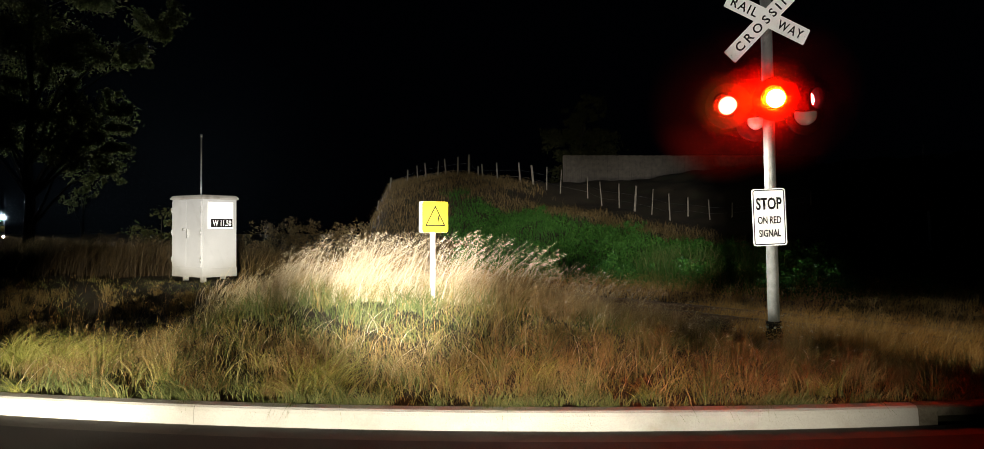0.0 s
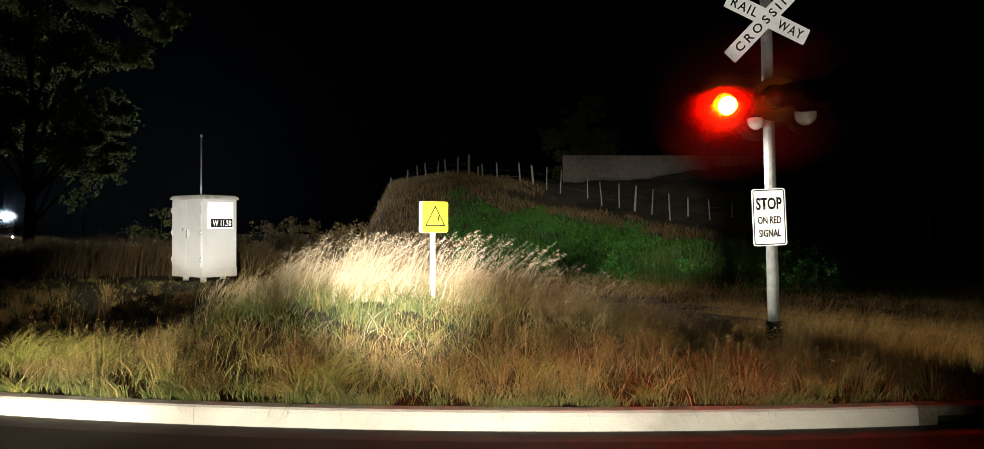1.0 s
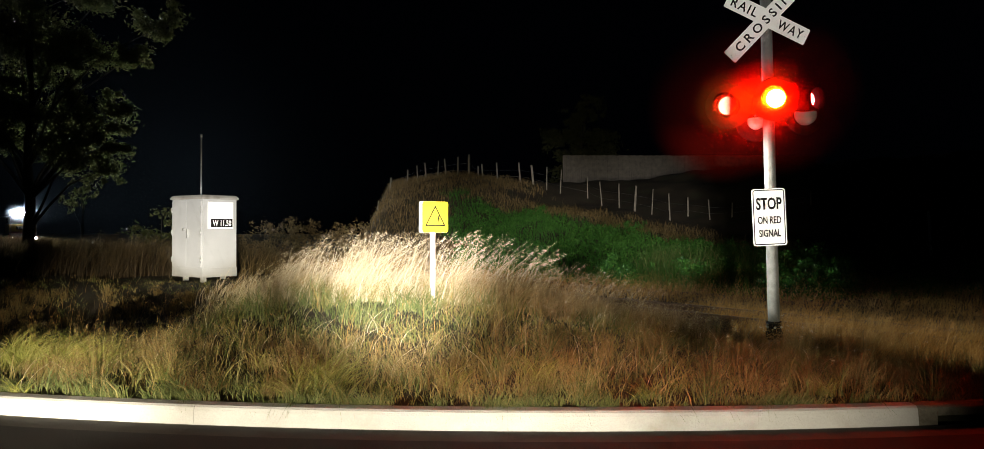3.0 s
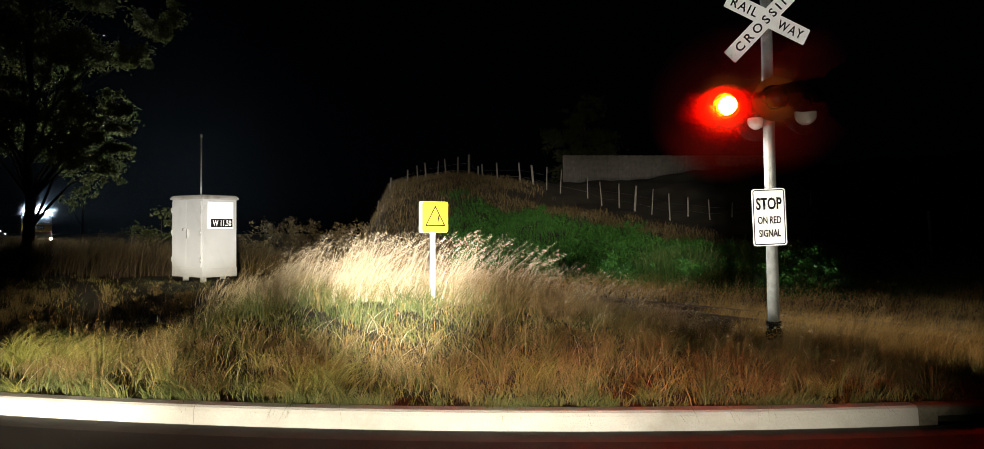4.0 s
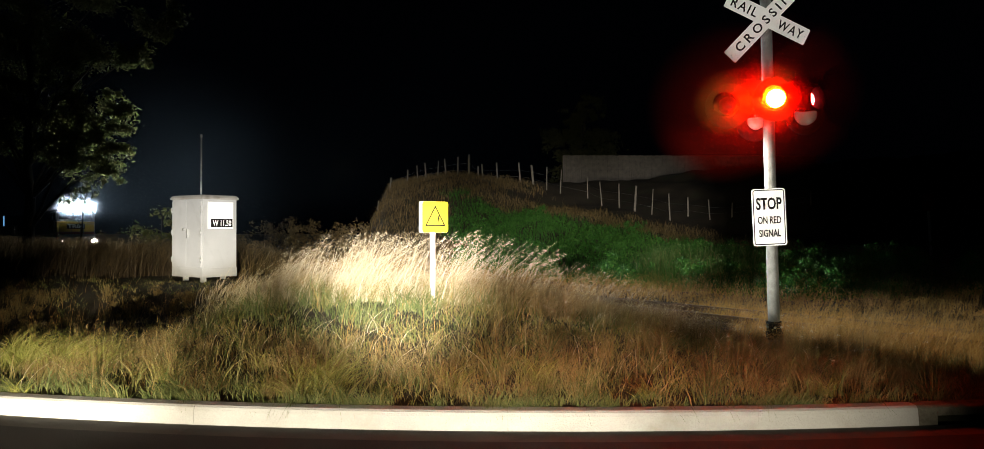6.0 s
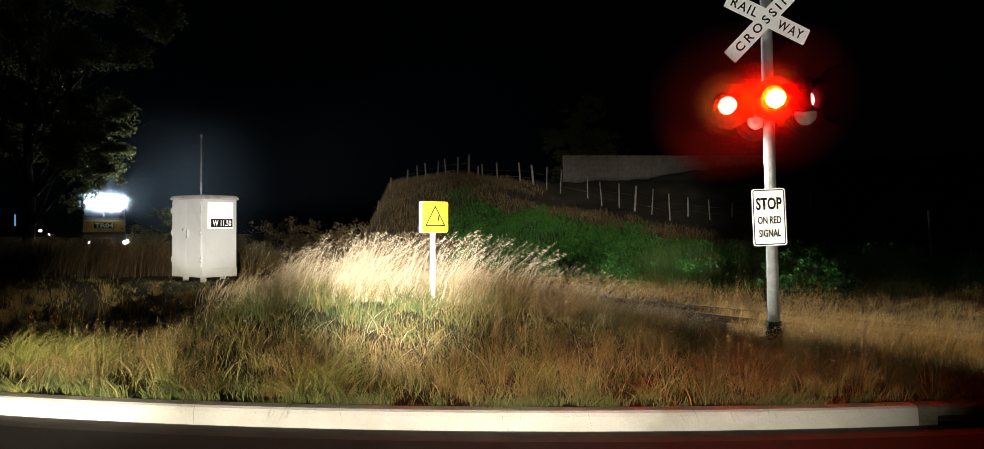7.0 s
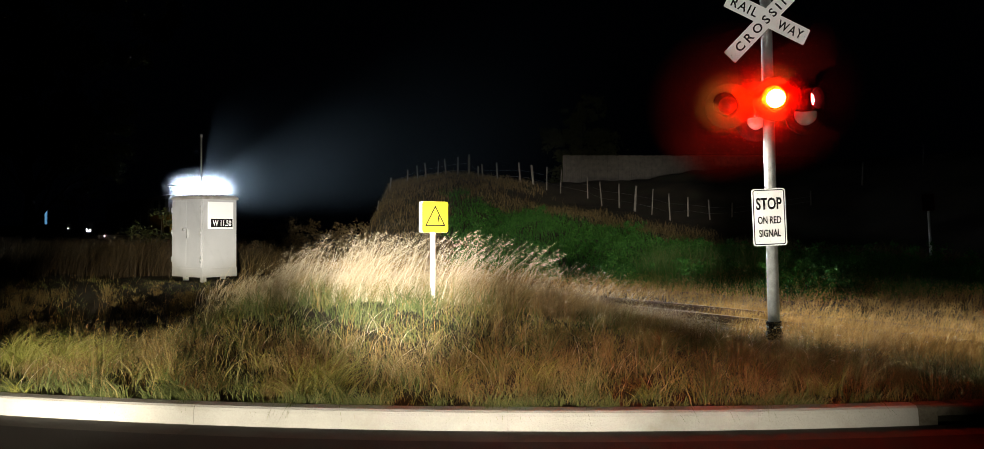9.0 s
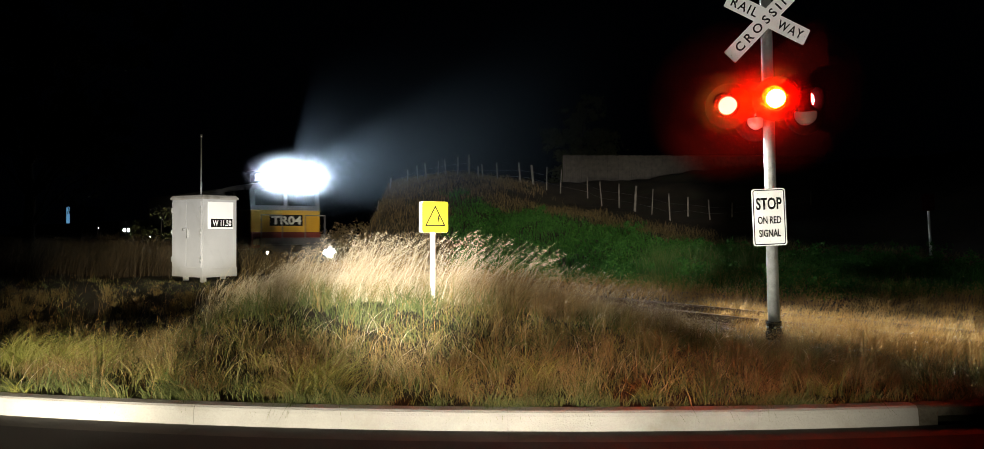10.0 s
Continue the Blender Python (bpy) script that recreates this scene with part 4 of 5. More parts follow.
for bx, by, bs, seed in ((-7.4, 40.5, 1.0, 41), (-8.6, 42.5, 1.15, 42), (-10.3, 42.0, 1.2, 43), (-11.8, 44.0, 1.3, 44), (-13.6, 45.0, 1.2, 45), (-6.6, 37.6, 0.7, 46)):
    build_shrub(bx, by, ((0, 0, 0.8 * bs, 0.8 * bs), (0.9 * bs, 0.2, 0.6 * bs, 0.6 * bs), (-0.8 * bs, 0.1, 0.65 * bs, 0.65 * bs), (0.2, -0.2, 1.5 * bs, 0.5 * bs),
                         (0.6 * bs, 0, 1.3 * bs, 0.4 * bs)), 620, 0.07, seed, "brown half-bare bramble bush behind the railway line", HILL_DRY)


# ---------------------------------------------------------------- grass
def blades(name, x, y, h, w, lean, heading, material, label, category="grass", segs=3, droop=1.0, sink=0.03, sag=0.0):
    """Tapered bent blades rooted on the ground; all arrays run blade by blade."""
    n = len(x)
    z = land(x, y) - sink
    dx, dy = np.cos(heading), np.sin(heading)
    tw = rng.uniform(0, math.pi, n)
    sx, sy = np.cos(tw), np.sin(tw)
    k = np.linspace(0, 1, segs + 1)[None]
    off = (h * lean)[:, None] * k ** (1 + droop)
    up = h[:, None] * (k - 0.22 * lean[:, None] * k ** 3 - sag * k ** 2)
    px = x[:, None] + dx[:, None] * off
    py = y[:, None] + dy[:, None] * off
    pz = z[:, None] + up
    half = (w / 2)[:, None] * (1 - k ** 2)[:, :-1]
    va = np.stack([px[:, :-1] - sx[:, None] * half, py[:, :-1] - sy[:, None] * half, pz[:, :-1]], -1)
    vb = np.stack([px[:, :-1] + sx[:, None] * half, py[:, :-1] + sy[:, None] * half, pz[:, :-1]], -1)
    tip = np.stack([px[:, -1:], py[:, -1:], pz[:, -1:]], -1)
    v = np.concatenate([va, vb, tip], 1)
    m = 2 * segs + 1
    base = np.arange(n)[:, None] * m
    cols, starts, at = [], [], 0
    for i in range(segs - 1):
        cols += [i, i + 1, segs + i + 1, segs + i]
        starts.append(at)
        at += 4
    cols += [segs - 1, 2 * segs, 2 * segs - 1]
    starts.append(at)
    at += 3
    loops = (base + np.array(cols)[None]).ravel()
    st = (np.arange(n)[:, None] * at + np.array(starts)[None]).ravel()
    ob = from_arrays(name, v.reshape(-1, 3), loops, st, material)
    return tagged(ob, label, category, "", "stuff"), tip[:, 0], np.stack([dx, dy], 1)


def scatter(n, x0, x1, y0, y1, clump=0.0, seeds=0):
    """Random places; with clump, gathered round seed points."""
    if seeds:
        cx, cy = rng.uniform(x0, x1, seeds), rng.uniform(y0, y1, seeds)
        pick = rng.integers(0, seeds, n)
        return cx[pick] + rng.normal(0, clump, n), cy[pick] + rng.normal(0, clump, n)
    return rng.uniform(x0, x1, n), rng.uniform(y0, y1, n)


def keep(mask, *arrays):
    return [a[mask] for a in arrays]


def spikelets(name, tips, way, per, spread, size, material, label, length=0.22):
    """Loose drooping seed heads: slender lozenges hung along the last stretch of each stalk, to the lee side."""
    n = len(tips)
    at, d = np.repeat(tips, per, 0), np.repeat(way, per, 0)
    down = rng.uniform(0, 1, n * per)
    side = np.stack([-d[:, 1], d[:, 0]], 1)
    c = at.copy()
    c[:, :2] += d * (rng.uniform(-0.1, 1.0, n * per) * spread * (0.3 + down) - down * length * 0.8)[:, None] + side * (rng.normal(0, 0.35, n * per) * spread)[:, None]
    c[:, 2] += -down * length * 0.5 - rng.uniform(-0.1, 0.6, n * per) * spread
    ax = np.stack([d[:, 0] * 0.7 + rng.normal(0, 0.2, n * per), d[:, 1] * 0.7 + rng.normal(0, 0.2, n * per), -rng.uniform(-0.1, 0.9, n * per)], 1)
    ax /= np.linalg.norm(ax, axis=1)[:, None]
    b = np.cross(ax, rng.normal(size=(n * per, 3)))
    b /= np.linalg.norm(b, axis=1)[:, None]
    L = size * rng.uniform(0.7, 1.4, (n * per, 1))
    v = np.stack([c - ax * L, c + b * L * 0.12, c + ax * L, c - b * L * 0.12], 1).reshape(-1, 3)
    i = np.arange(n * per) * 4
    ob = from_arrays(name, v, np.stack([i, i + 1, i + 2, i + 3], 1).ravel(), np.arange(n * per) * 4, material)
    return tagged(ob, label, "grass", "", "stuff")


def clear_of_things(x, y):
    """Keeps stems out of the posts and the cabinet."""
    c, s = math.cos(radians(55)), math.sin(radians(55))
    u, v = (x + 5.54) * c + (y - 14.5) * s, -(x + 5.54) * s + (y - 14.5) * c
    inside = (u > -0.05) & (u < 0.85) & (v > -0.05) & (v < 1.1)
    return ~inside & (np.hypot(x - 3.46, y - 9.3) > 0.14) & (np.hypot(x + 0.79, y - 10.6) > 0.08) & (y > kerb_y(x) + 0.19)


def patch(x, y, size, seed):
    return ripple(x, y, size, seed) + 0.5 * ripple(x, y, size * 0.37, seed + 3)


def tuft_height(x, y):
    """Tufts and hollows: how tall the growth stands from place to place."""
    t = 0.55 + 0.75 * patch(x, y, 1.5, 5) + 0.5 * patch(x, y, 0.55, 8)
    low = 1 - 0.55 * (1 - smooth(-4.6, -3.2, x)) * smooth(8.5, 10.5, y)
    return np.clip(t, 0.06, 1.6) * low


def build_verge():
    # low green and half-dry grass all over the verge
    x, y = scatter(175000, -10, 9.5, 5.8, 15)
    th = tuft_height(x, y)
    x, y, th = keep(clear_of_things(x, y) & (np.abs(x) < y * 0.70 + 0.4) & (beside(x, y) < -1.9) & (rng.uniform(0, 1, len(x)) < 0.05 + 0.95 * th ** 1.25), x, y, th)
    h = rng.uniform(0.08, 0.27, len(x)) * (0.2 + 1.0 * th)
    h = h * (1 + 0.7 * smooth(8.6, 9.4, y) * (1 - smooth(10.4, 11, y)) * smooth(-4.6, -3.4, x) * (1 - smooth(-0.3, 0.8, x)))
    g = patch(x, y, 2.6, 2) + 0.35 * (y < kerb_y(x) + 0.6) + 0.5 * smooth(8.4, 9.2, y) * (1 - smooth(10.2, 11, y)) * (1 - smooth(-0.5, 1.5, x)) * smooth(-5.5, -4, x) + 0.15
    for name, mask, material, label in (("green_grass", g > 0.35, GRASS_GREEN, "short green verge grass behind the kerb"),
                                        ("mixed_grass", g <= 0.35, GRASS_MIX, "half-dry tangled verge grass")):
        q = keep(mask, x, y, h)
        n = len(q[0])
        blades(name, q[0], q[1], q[2], rng.uniform(0.004, 0.011, n), rng.uniform(0.2, 1.5, n), rng.uniform(0, 6.28, n), material, label)
    # brown weeds: bushy clumps of thin stems with feathery upright seeds
    cx, cy = scatter(1150, -9, 8, 6.0, 13.5)
    cx, cy = keep(clear_of_things(cx, cy) & (np.abs(cx) < cy * 0.70 + 0.4) & (cy > kerb_y(cx) + 0.32) & (beside(cx, cy) < -2.4) & (patch(cx, cy, 2.6, 2) < 0.5) & ~((cx > -3.9) & (cx < -0.1) & (cy > 8.2) & (cy < 10.4)), cx, cy)
    size = rng.uniform(0.55, 1.5, len(cx)) * (0.65 + 0.35 * np.clip(tuft_height(cx, cy), 0, 1.2)) * np.where((cx < -3.4) & (cy > 8.6), 0.7, 1.0)
    pick = rng.integers(0, len(cx), 20000)
    out = rng.uniform(0, 6.28, 20000)
    far = np.abs(rng.normal(0, 0.1, 20000)) * size[pick]
    x, y = cx[pick] + far * np.cos(out), cy[pick] + far * np.sin(out)
    h = rng.uniform(0.22, 0.42, 20000) * size[pick] * (1 - 1.2 * far)
    x, y, h, out, far = keep(clear_of_things(x, y), x, y, h, out, far)
    n = len(x)
    lean = rng.uniform(0.0, 0.25, n) + 2.2 * far
    _, tips, way = blades("brown_weed_stems", x, y, h, rng.uniform(0.003, 0.006, n), lean, out, GRASS_BROWN,
                          "bushy brown dry weeds on the verge", "weed")
    base = np.stack([x, y, land(x, y)], 1)
    per = 15
    k = rng.uniform(0.35, 1.04, (n * per, 1))
    c = np.repeat(base, per, 0) * (1 - k) + np.repeat(tips, per, 0) * k
    c[:, :2] += rng.normal(0, 0.012, (n * per, 2))
    chips("brown_weed_seeds", c, 0.010, GRASS_BROWN, "small feathery dry seeds of the weeds", "weed", 0.17, 2.0)
    # tussocks of long arching grass
    cx = np.concatenate([rng.uniform(-4.6, 4.6, 110), np.array([-4.2, -3.9, -3.3, 0.2, -1.4, -1.5, 0.5])])
    cy = kerb_y(cx) + np.concatenate([rng.uniform(0.25, 2.6, 110), np.array([1.6, 1.3, 1.1, 0.5, 0.3, 0.35, 0.8])])
    pick = rng.integers(0, len(cx), 2800)
    x, y = cx[pick] + rng.normal(0, 0.06, 2800), cy[pick] + rng.normal(0, 0.06, 2800)
    x, y = keep(clear_of_things(x, y), x, y)
    n = len(x)
    blades("long_tussock_grass", x, y, rng.uniform(0.15, 0.5, n), rng.uniform(0.004, 0.010, n), rng.uniform(0.2, 1.8, n), rng.uniform(0, 6.28, n), GRASS_MIX,
           "long arching half-dry tussock grass", segs=5)
    # a big yellow-green tussock that arches over
    cx, cy = np.array([-4.45, -4.1, -3.75, -4.75, -1.55, -1.35, 0.35]), np.array([7.35, 7.2, 7.25, 7.5, 6.35, 6.3, 6.6])
    pick = rng.choice(7, 1500, p=[0.24, 0.2, 0.12, 0.16, 0.1, 0.1, 0.08])
    x, y = cx[pick] + rng.normal(0, 0.08, 1500), cy[pick] + rng.normal(0, 0.07, 1500)
    blades("arching_tussock", x, y, rng.uniform(0.3, 0.62, 1500), rng.uniform(0.005, 0.010, 1500), rng.uniform(0.5, 1.5, 1500), rng.normal(0.2, 1.3, 1500), GRASS_YELLOW,
           "yellow-green arching grass tussocks on the verge", segs=6, sag=0.15)
    # green fringe that hangs over the kerb
    x = rng.uniform(-6, 6, 9000)
    y = kerb_y(x) + rng.uniform(0.16, 0.34, 9000)
    thick = patch(x, y, 1.7, 9) > -0.1
    x, y = keep(thick, x, y)
    n = len(x)
    blades("green_grass_fringe", x, y, rng.uniform(0.06, 0.22, n), rng.uniform(0.004, 0.009, n), rng.uniform(0.3, 1.2, n), rng.uniform(3.4, 6.0, n), GRASS_GREEN,
           "fresh green grass fringe behind the kerb")
    # single blades and small bunches that hang over the kerb's face
    cx = np.concatenate([rng.uniform(-4.5, 4.0, 26), np.array([-1.75, -1.6, -0.05, 0.02, 0.1, 0.75, 1.35])])
    pick = rng.integers(0, len(cx), 240)
    x = cx[pick] + rng.normal(0, 0.05, 240)
    y = kerb_y(x) + rng.uniform(0.17, 0.24, 240)
    blades("hanging_grass", x, y, rng.uniform(0.12, 0.26, 240), rng.uniform(0.004, 0.008, 240), rng.uniform(0.9, 1.5, 240), rng.normal(4.71, 0.4, 240), GRASS_GREEN,
           "grass blades hanging over the kerb face", segs=5, sag=1.05, sink=0.0)


def build_rosettes():
    # fresh green tufts that spread like stars behind the kerb
    g = np.random.default_rng(91)
    spots_ = ((-2.66, 6.32, 110, 0.30), (-1.62, 6.22, 130, 0.34), (-1.34, 6.3, 120, 0.36), (-1.9, 6.35, 70, 0.26), (0.33, 6.05, 90, 0.22), (1.28, 6.2, 80, 0.24),
              (0.8, 6.25, 80, 0.28), (2.8, 6.35, 90, 0.26), (-3.5, 6.5, 90, 0.28), (-0.35, 6.5, 80, 0.36), (0.05, 6.9, 90, 0.42), (-3.0, 6.9, 80, 0.34),
              (1.9, 6.5, 70, 0.3), (-4.0, 6.35, 80, 0.26), (0.55, 7.4, 80, 0.4), (-2.2, 7.2, 60, 0.36), (1.5, 7.3, 70, 0.36), (-0.9, 6.25, 60, 0.24))
    for k, (material, name, label) in enumerate(((GRASS_GREEN, "green_tuft_blades", "fresh green grass tufts spreading like stars"),
                                                 (GRASS_YELLOW, "pale_tuft_blades", "pale yellow-green grass tufts leaning outwards"))):
        xs, ys, hs = [], [], []
        for x, y, n, h in spots_[k::2]:
            xs.append(x + g.normal(0, 0.045, n))
            ys.append(y + g.normal(0, 0.04, n))
            hs.append(h * g.uniform(0.5, 1.15, n))
        x, y, h = (np.concatenate(q) for q in (xs, ys, hs))
        x, y, h = keep(y > kerb_y(x) + 0.17, x, y, h)
        n = len(x)
        blades(name, x, y, h, g.uniform(0.007, 0.013, n), g.uniform(0.4, 1.9, n), g.uniform(0, 6.28, n), material, label, segs=5, sag=0.1)
    # long bleached stalks that arch over the weeds
    x, y = g.uniform(-4.6, 3.4, 260), g.uniform(6.3, 9.2, 260)
    x, y = keep(clear_of_things(x, y), x, y)
    n = len(x)
    blades("arching_straw_stalks", x, y, g.uniform(0.3, 0.62, n), g.uniform(0.004, 0.007, n), g.uniform(0.5, 1.7, n), g.normal(0.2, 1.4, n), GRASS_STRAW,
           "long bleached straw stalks arching over the weeds", segs=7, sag=0.12)


def chips(name, c, size, material, label, category, wide=0.35, upright=0.0):
    """Small lozenges at the given places, turned at random or rather upright."""
    n = len(c)
    ax = rng.normal(size=(n, 3)) + np.array([0, 0, upright])
    ax /= np.linalg.norm(ax, axis=1)[:, None]
    b = np.cross(ax, rng.normal(size=(n, 3)))
    b /= np.linalg.norm(b, axis=1)[:, None]
    L = size * rng.uniform(0.5, 1.5, (n, 1))
    v = np.stack([c - ax * L, c + b * L * wide, c + ax * L, c - b * L * wide], 1).reshape(-1, 3)
    i = np.arange(n) * 4
    ob = from_arrays(name, v, np.stack([i, i + 1, i + 2, i + 3], 1).ravel(), np.arange(n) * 4, material)
    return tagged(ob, label, category, "", "stuff")


def build_oats():
    # tall pale oat grass, blown over to one side
    x, y = scatter(3300, -5.0, 2.6, 10.5, 13.4, 0.16, 150)
    dens = smooth(-4.5, -3.3, x + 0.3 * (y - 11)) * (1 - 0.85 * smooth(-0.6, 1.7, x))
    x, y = keep(clear_of_things(x, y) & (rng.uniform(0, 1, len(x)) < dens) & (y > 10.3), x, y)
    n = len(x)
    h = (0.4 + 0.75 * rng.uniform(0, 1, n) ** 1.5) * (0.62 + 0.38 * smooth(-3.8, -1.6, x) - 0.15 * smooth(0, 2, x))
    _, tips, way = blades("tall_oat_stalks", x, y, h, rng.uniform(0.005, 0.010, n), rng.uniform(0.15, 0.95, n), rng.normal(0.05, 0.65, n), GRASS_STRAW,
                          "tall pale dry oat stalks blown to one side", segs=5, droop=0.6)
    pick = rng.uniform(0, 1, n) < 0.6
    spikelets("oat_seed_heads", tips[pick], way[pick], 13, 0.03, 0.019, GRASS_STRAW, "pale drooping oat seed heads", 0.27)
    x, y = scatter(60, -3.3, 1.6, 10.2, 12.6)
    x, y = keep(clear_of_things(x, y), x, y)
    n = len(x)
    _, tips, way = blades("high_oat_stalks", x, y, rng.uniform(0.8, 1.12, n) * (1 - 0.25 * smooth(-0.5, 1.6, x)), rng.uniform(0.006, 0.009, n), rng.uniform(0.25, 0.6, n),
                          rng.normal(0.0, 0.35, n), GRASS_STRAW, "single high oat stalks above the rest", segs=6, droop=0.8)
    spikelets("high_oat_heads", tips, way, 22, 0.036, 0.02, GRASS_STRAW, "large drooping heads of the high oats", 0.34)
    # dense straw below them
    x, y = scatter(36000, -5.0, 3.2, 9.2, 13.6)
    dens = smooth(-4.6, -3.4, x + 0.3 * (y - 11)) * (1 - 0.75 * smooth(-0.2, 2.2, x)) * smooth(9.9, 11.0, y + 0.4 * patch(x, y, 1.4, 3))
    x, y = keep(clear_of_things(x, y) & (rng.uniform(0, 1, len(x)) < dens), x, y)
    n = len(x)
    blades("dry_straw", x, y, rng.uniform(0.18, 0.5, n) * (0.8 + 0.3 * patch(x, y, 0.9, 4)), rng.uniform(0.004, 0.010, n), rng.uniform(0.2, 1.0, n), rng.normal(0.2, 0.9, n), GRASS_STRAW,
           "dense dry straw grass round the marker post")
    # scattered brown stalks with heads
    x, y = scatter(900, -8.5, 8, 7.0, 13.5)
    x, y = keep(clear_of_things(x, y) & (beside(x, y) < -2), x, y)
    n = len(x)
    _, tips, way = blades("seed_stalks", x, y, rng.uniform(0.3, 0.65, n), rng.uniform(0.003, 0.006, n), rng.uniform(0.05, 0.7, n), rng.normal(0.3, 1.2, n), GRASS_OCHRE,
                          "scattered dry stalks with small seed heads", segs=4)
    spikelets("small_seed_heads", tips, way, 7, 0.012, 0.012, GRASS_OCHRE, "small dry seed heads", 0.1)


def build_flowers():
    x, y = scatter(70, -6, 5, 6.6, 11.5)
    u, v = scatter(46, 0.5, 3.4, 6.5, 9.2)
    x, y = np.concatenate([x, u]), np.concatenate([y, v])
    x, y = keep(clear_of_things(x, y), x, y)
    n = len(x)
    _, tips, way = blades("flower_stems", x, y, rng.uniform(0.3, 0.55, n), rng.uniform(0.004, 0.007, n), rng.uniform(0, 0.3, n), rng.uniform(0, 6.28, n), GRASS_BROWN,
                          "thin brown flower stems", "wildflower")
    clumps = [(t[0], t[1], t[2], 0.02) for t in tips]
    ob = leaf_cloud("dry_flower_heads", clumps, 40000, 0.006, FLOWER, None, 33, 0.5)
    tagged(ob, "small pale dried flower heads among the weeds", "wildflower", "", "stuff")


def build_far_grass():
    # towards the track on the left, tall, with shade put into its colour
    x, y = scatter(40000, -24, -3, 17.2, 32, 0.45, 700)
    x, y = keep(clear_of_things(x, y) & (beside(x, y) < -2.2) & (np.abs(x) < y * 0.72 + 1), x, y)
    n = len(x)
    blades("rough_grass", x, y, rng.uniform(0.14, 0.5, n) * (0.8 + 0.4 * patch(x, y, 2.2, 7)), rng.uniform(0.006, 0.014, n), rng.uniform(0.2, 1.1, n), rng.normal(0.4, 1.0, n), WEED_SHADED,
           "dead grass with shade in its colour, between verge and track")
    x, y = scatter(26000, -48, -6, 30, 66, 0.6, 900)
    s = beside(x, y)
    x, y, s = keep((s < -2.3) & (s > -11) & (np.abs(x) < y * 0.72 + 2), x, y, s)
    n = len(x)
    blades("far_rough_grass", x, y, rng.uniform(0.35, 0.95, n), rng.uniform(0.014, 0.03, n), rng.uniform(0.2, 0.9, n), rng.normal(0.4, 1.0, n), WEED_SHADED,
           "dead grass with shade in its colour, beside the far railway line")
    # a tall stand of dead grass on the rise beside the cabinet
    x, y = scatter(34000, -16, -3.6, 15.7, 22.5, 0.3, 900)
    x, y = keep(clear_of_things(x, y) & (beside(x, y) < -2.4) & (np.abs(x) < y * 0.72 + 1) & ((x < -5.4) | (y > 17.2)), x, y)
    n = len(x)
    h = rng.uniform(0.4, 0.98, n) * np.clip(0.85 + 0.3 * patch(x, y, 2.3, 6), 0.4, 1.15) * np.where(x > -5.2, 0.7, 1.0)
    _, tips, way = blades("tall_dead_grass", x, y, h, rng.uniform(0.006, 0.013, n), rng.uniform(0.1, 0.7, n), rng.normal(0.2, 1.0, n), WEED_SHADED,
                          "tall stand of dead grass with shade in its colour, beside the cabinet", segs=4)
    pick = rng.uniform(0, 1, n) < 0.25
    spikelets("dead_grass_heads", tips[pick], way[pick], 7, 0.03, 0.018, HILL_DRY, "thin dead seed heads of the tall grass", 0.2)
    # soft brown growth where the oats thin out
    x, y = scatter(22000, -0.3, 3.0, 9.7, 13.3, 0.2, 420)
    x, y = keep(clear_of_things(x, y) & (beside(x, y) < -2.3), x, y)
    n = len(x)
    h = rng.uniform(0.2, 0.5, n) * np.clip(0.9 + 0.3 * patch(x, y, 1.1, 6), 0.4, 1.2)
    blades("fluffy_brown_grass", x, y, h, rng.uniform(0.003, 0.007, n), rng.uniform(0.1, 1.0, n), rng.normal(0.1, 1.2, n), FLUFF,
           "soft fluffy brown grass below the oats")
    c = np.repeat(np.stack([x, y, land(x, y) + h * rng.uniform(0.6, 1.1, n)], 1), 2, 0) + rng.normal(0, 0.035, (2 * n, 3))
    chips("fluffy_brown_seeds", c, 0.012, FLUFF, "fine haze of brown seeds below the oats", "grass", 0.2)
    # tall bleached growth along the near side of the line
    a, sd = rng.uniform(-58, 13, 42000), -1.85 - 4.4 * rng.uniform(0, 1, 42000) ** 1.4
    x, y = TRACK_X + HEAD.x * a + 0.7833 * sd, TRACK_Y + HEAD.y * a + 0.6216 * sd
    x, y = keep((patch(x, y, 2.7, 5) > -0.55) & (np.abs(x) < y * 0.72 + 2), x, y)
    n = len(x)
    blades("line_side_grass", x, y, rng.uniform(0.35, 0.85, n) * (0.85 + 0.35 * patch(x, y, 1.9, 3)), rng.uniform(0.008, 0.02, n), rng.uniform(0.1, 0.9, n), rng.normal(0.3, 1.2, n), HILL_DRY,
           "tall dead grass along the near side of the railway")
    # thick growth that hides the near rail beyond the signal
    x, y = scatter(70000, 1.2, 13, 7.0, 18)
    s = beside(x, y)
    x, y, s = keep(clear_of_things(x, y) & (s < np.where(x > 4.0, 1.3, -1.3)) & (s > np.where(x > 3.9, -5.4, -3.4)) & (x > 3.75) & (y > 8.7 + 0.3 * ripple(x, y, 2.1, 3.0)), x, y, s)
    n = len(x)
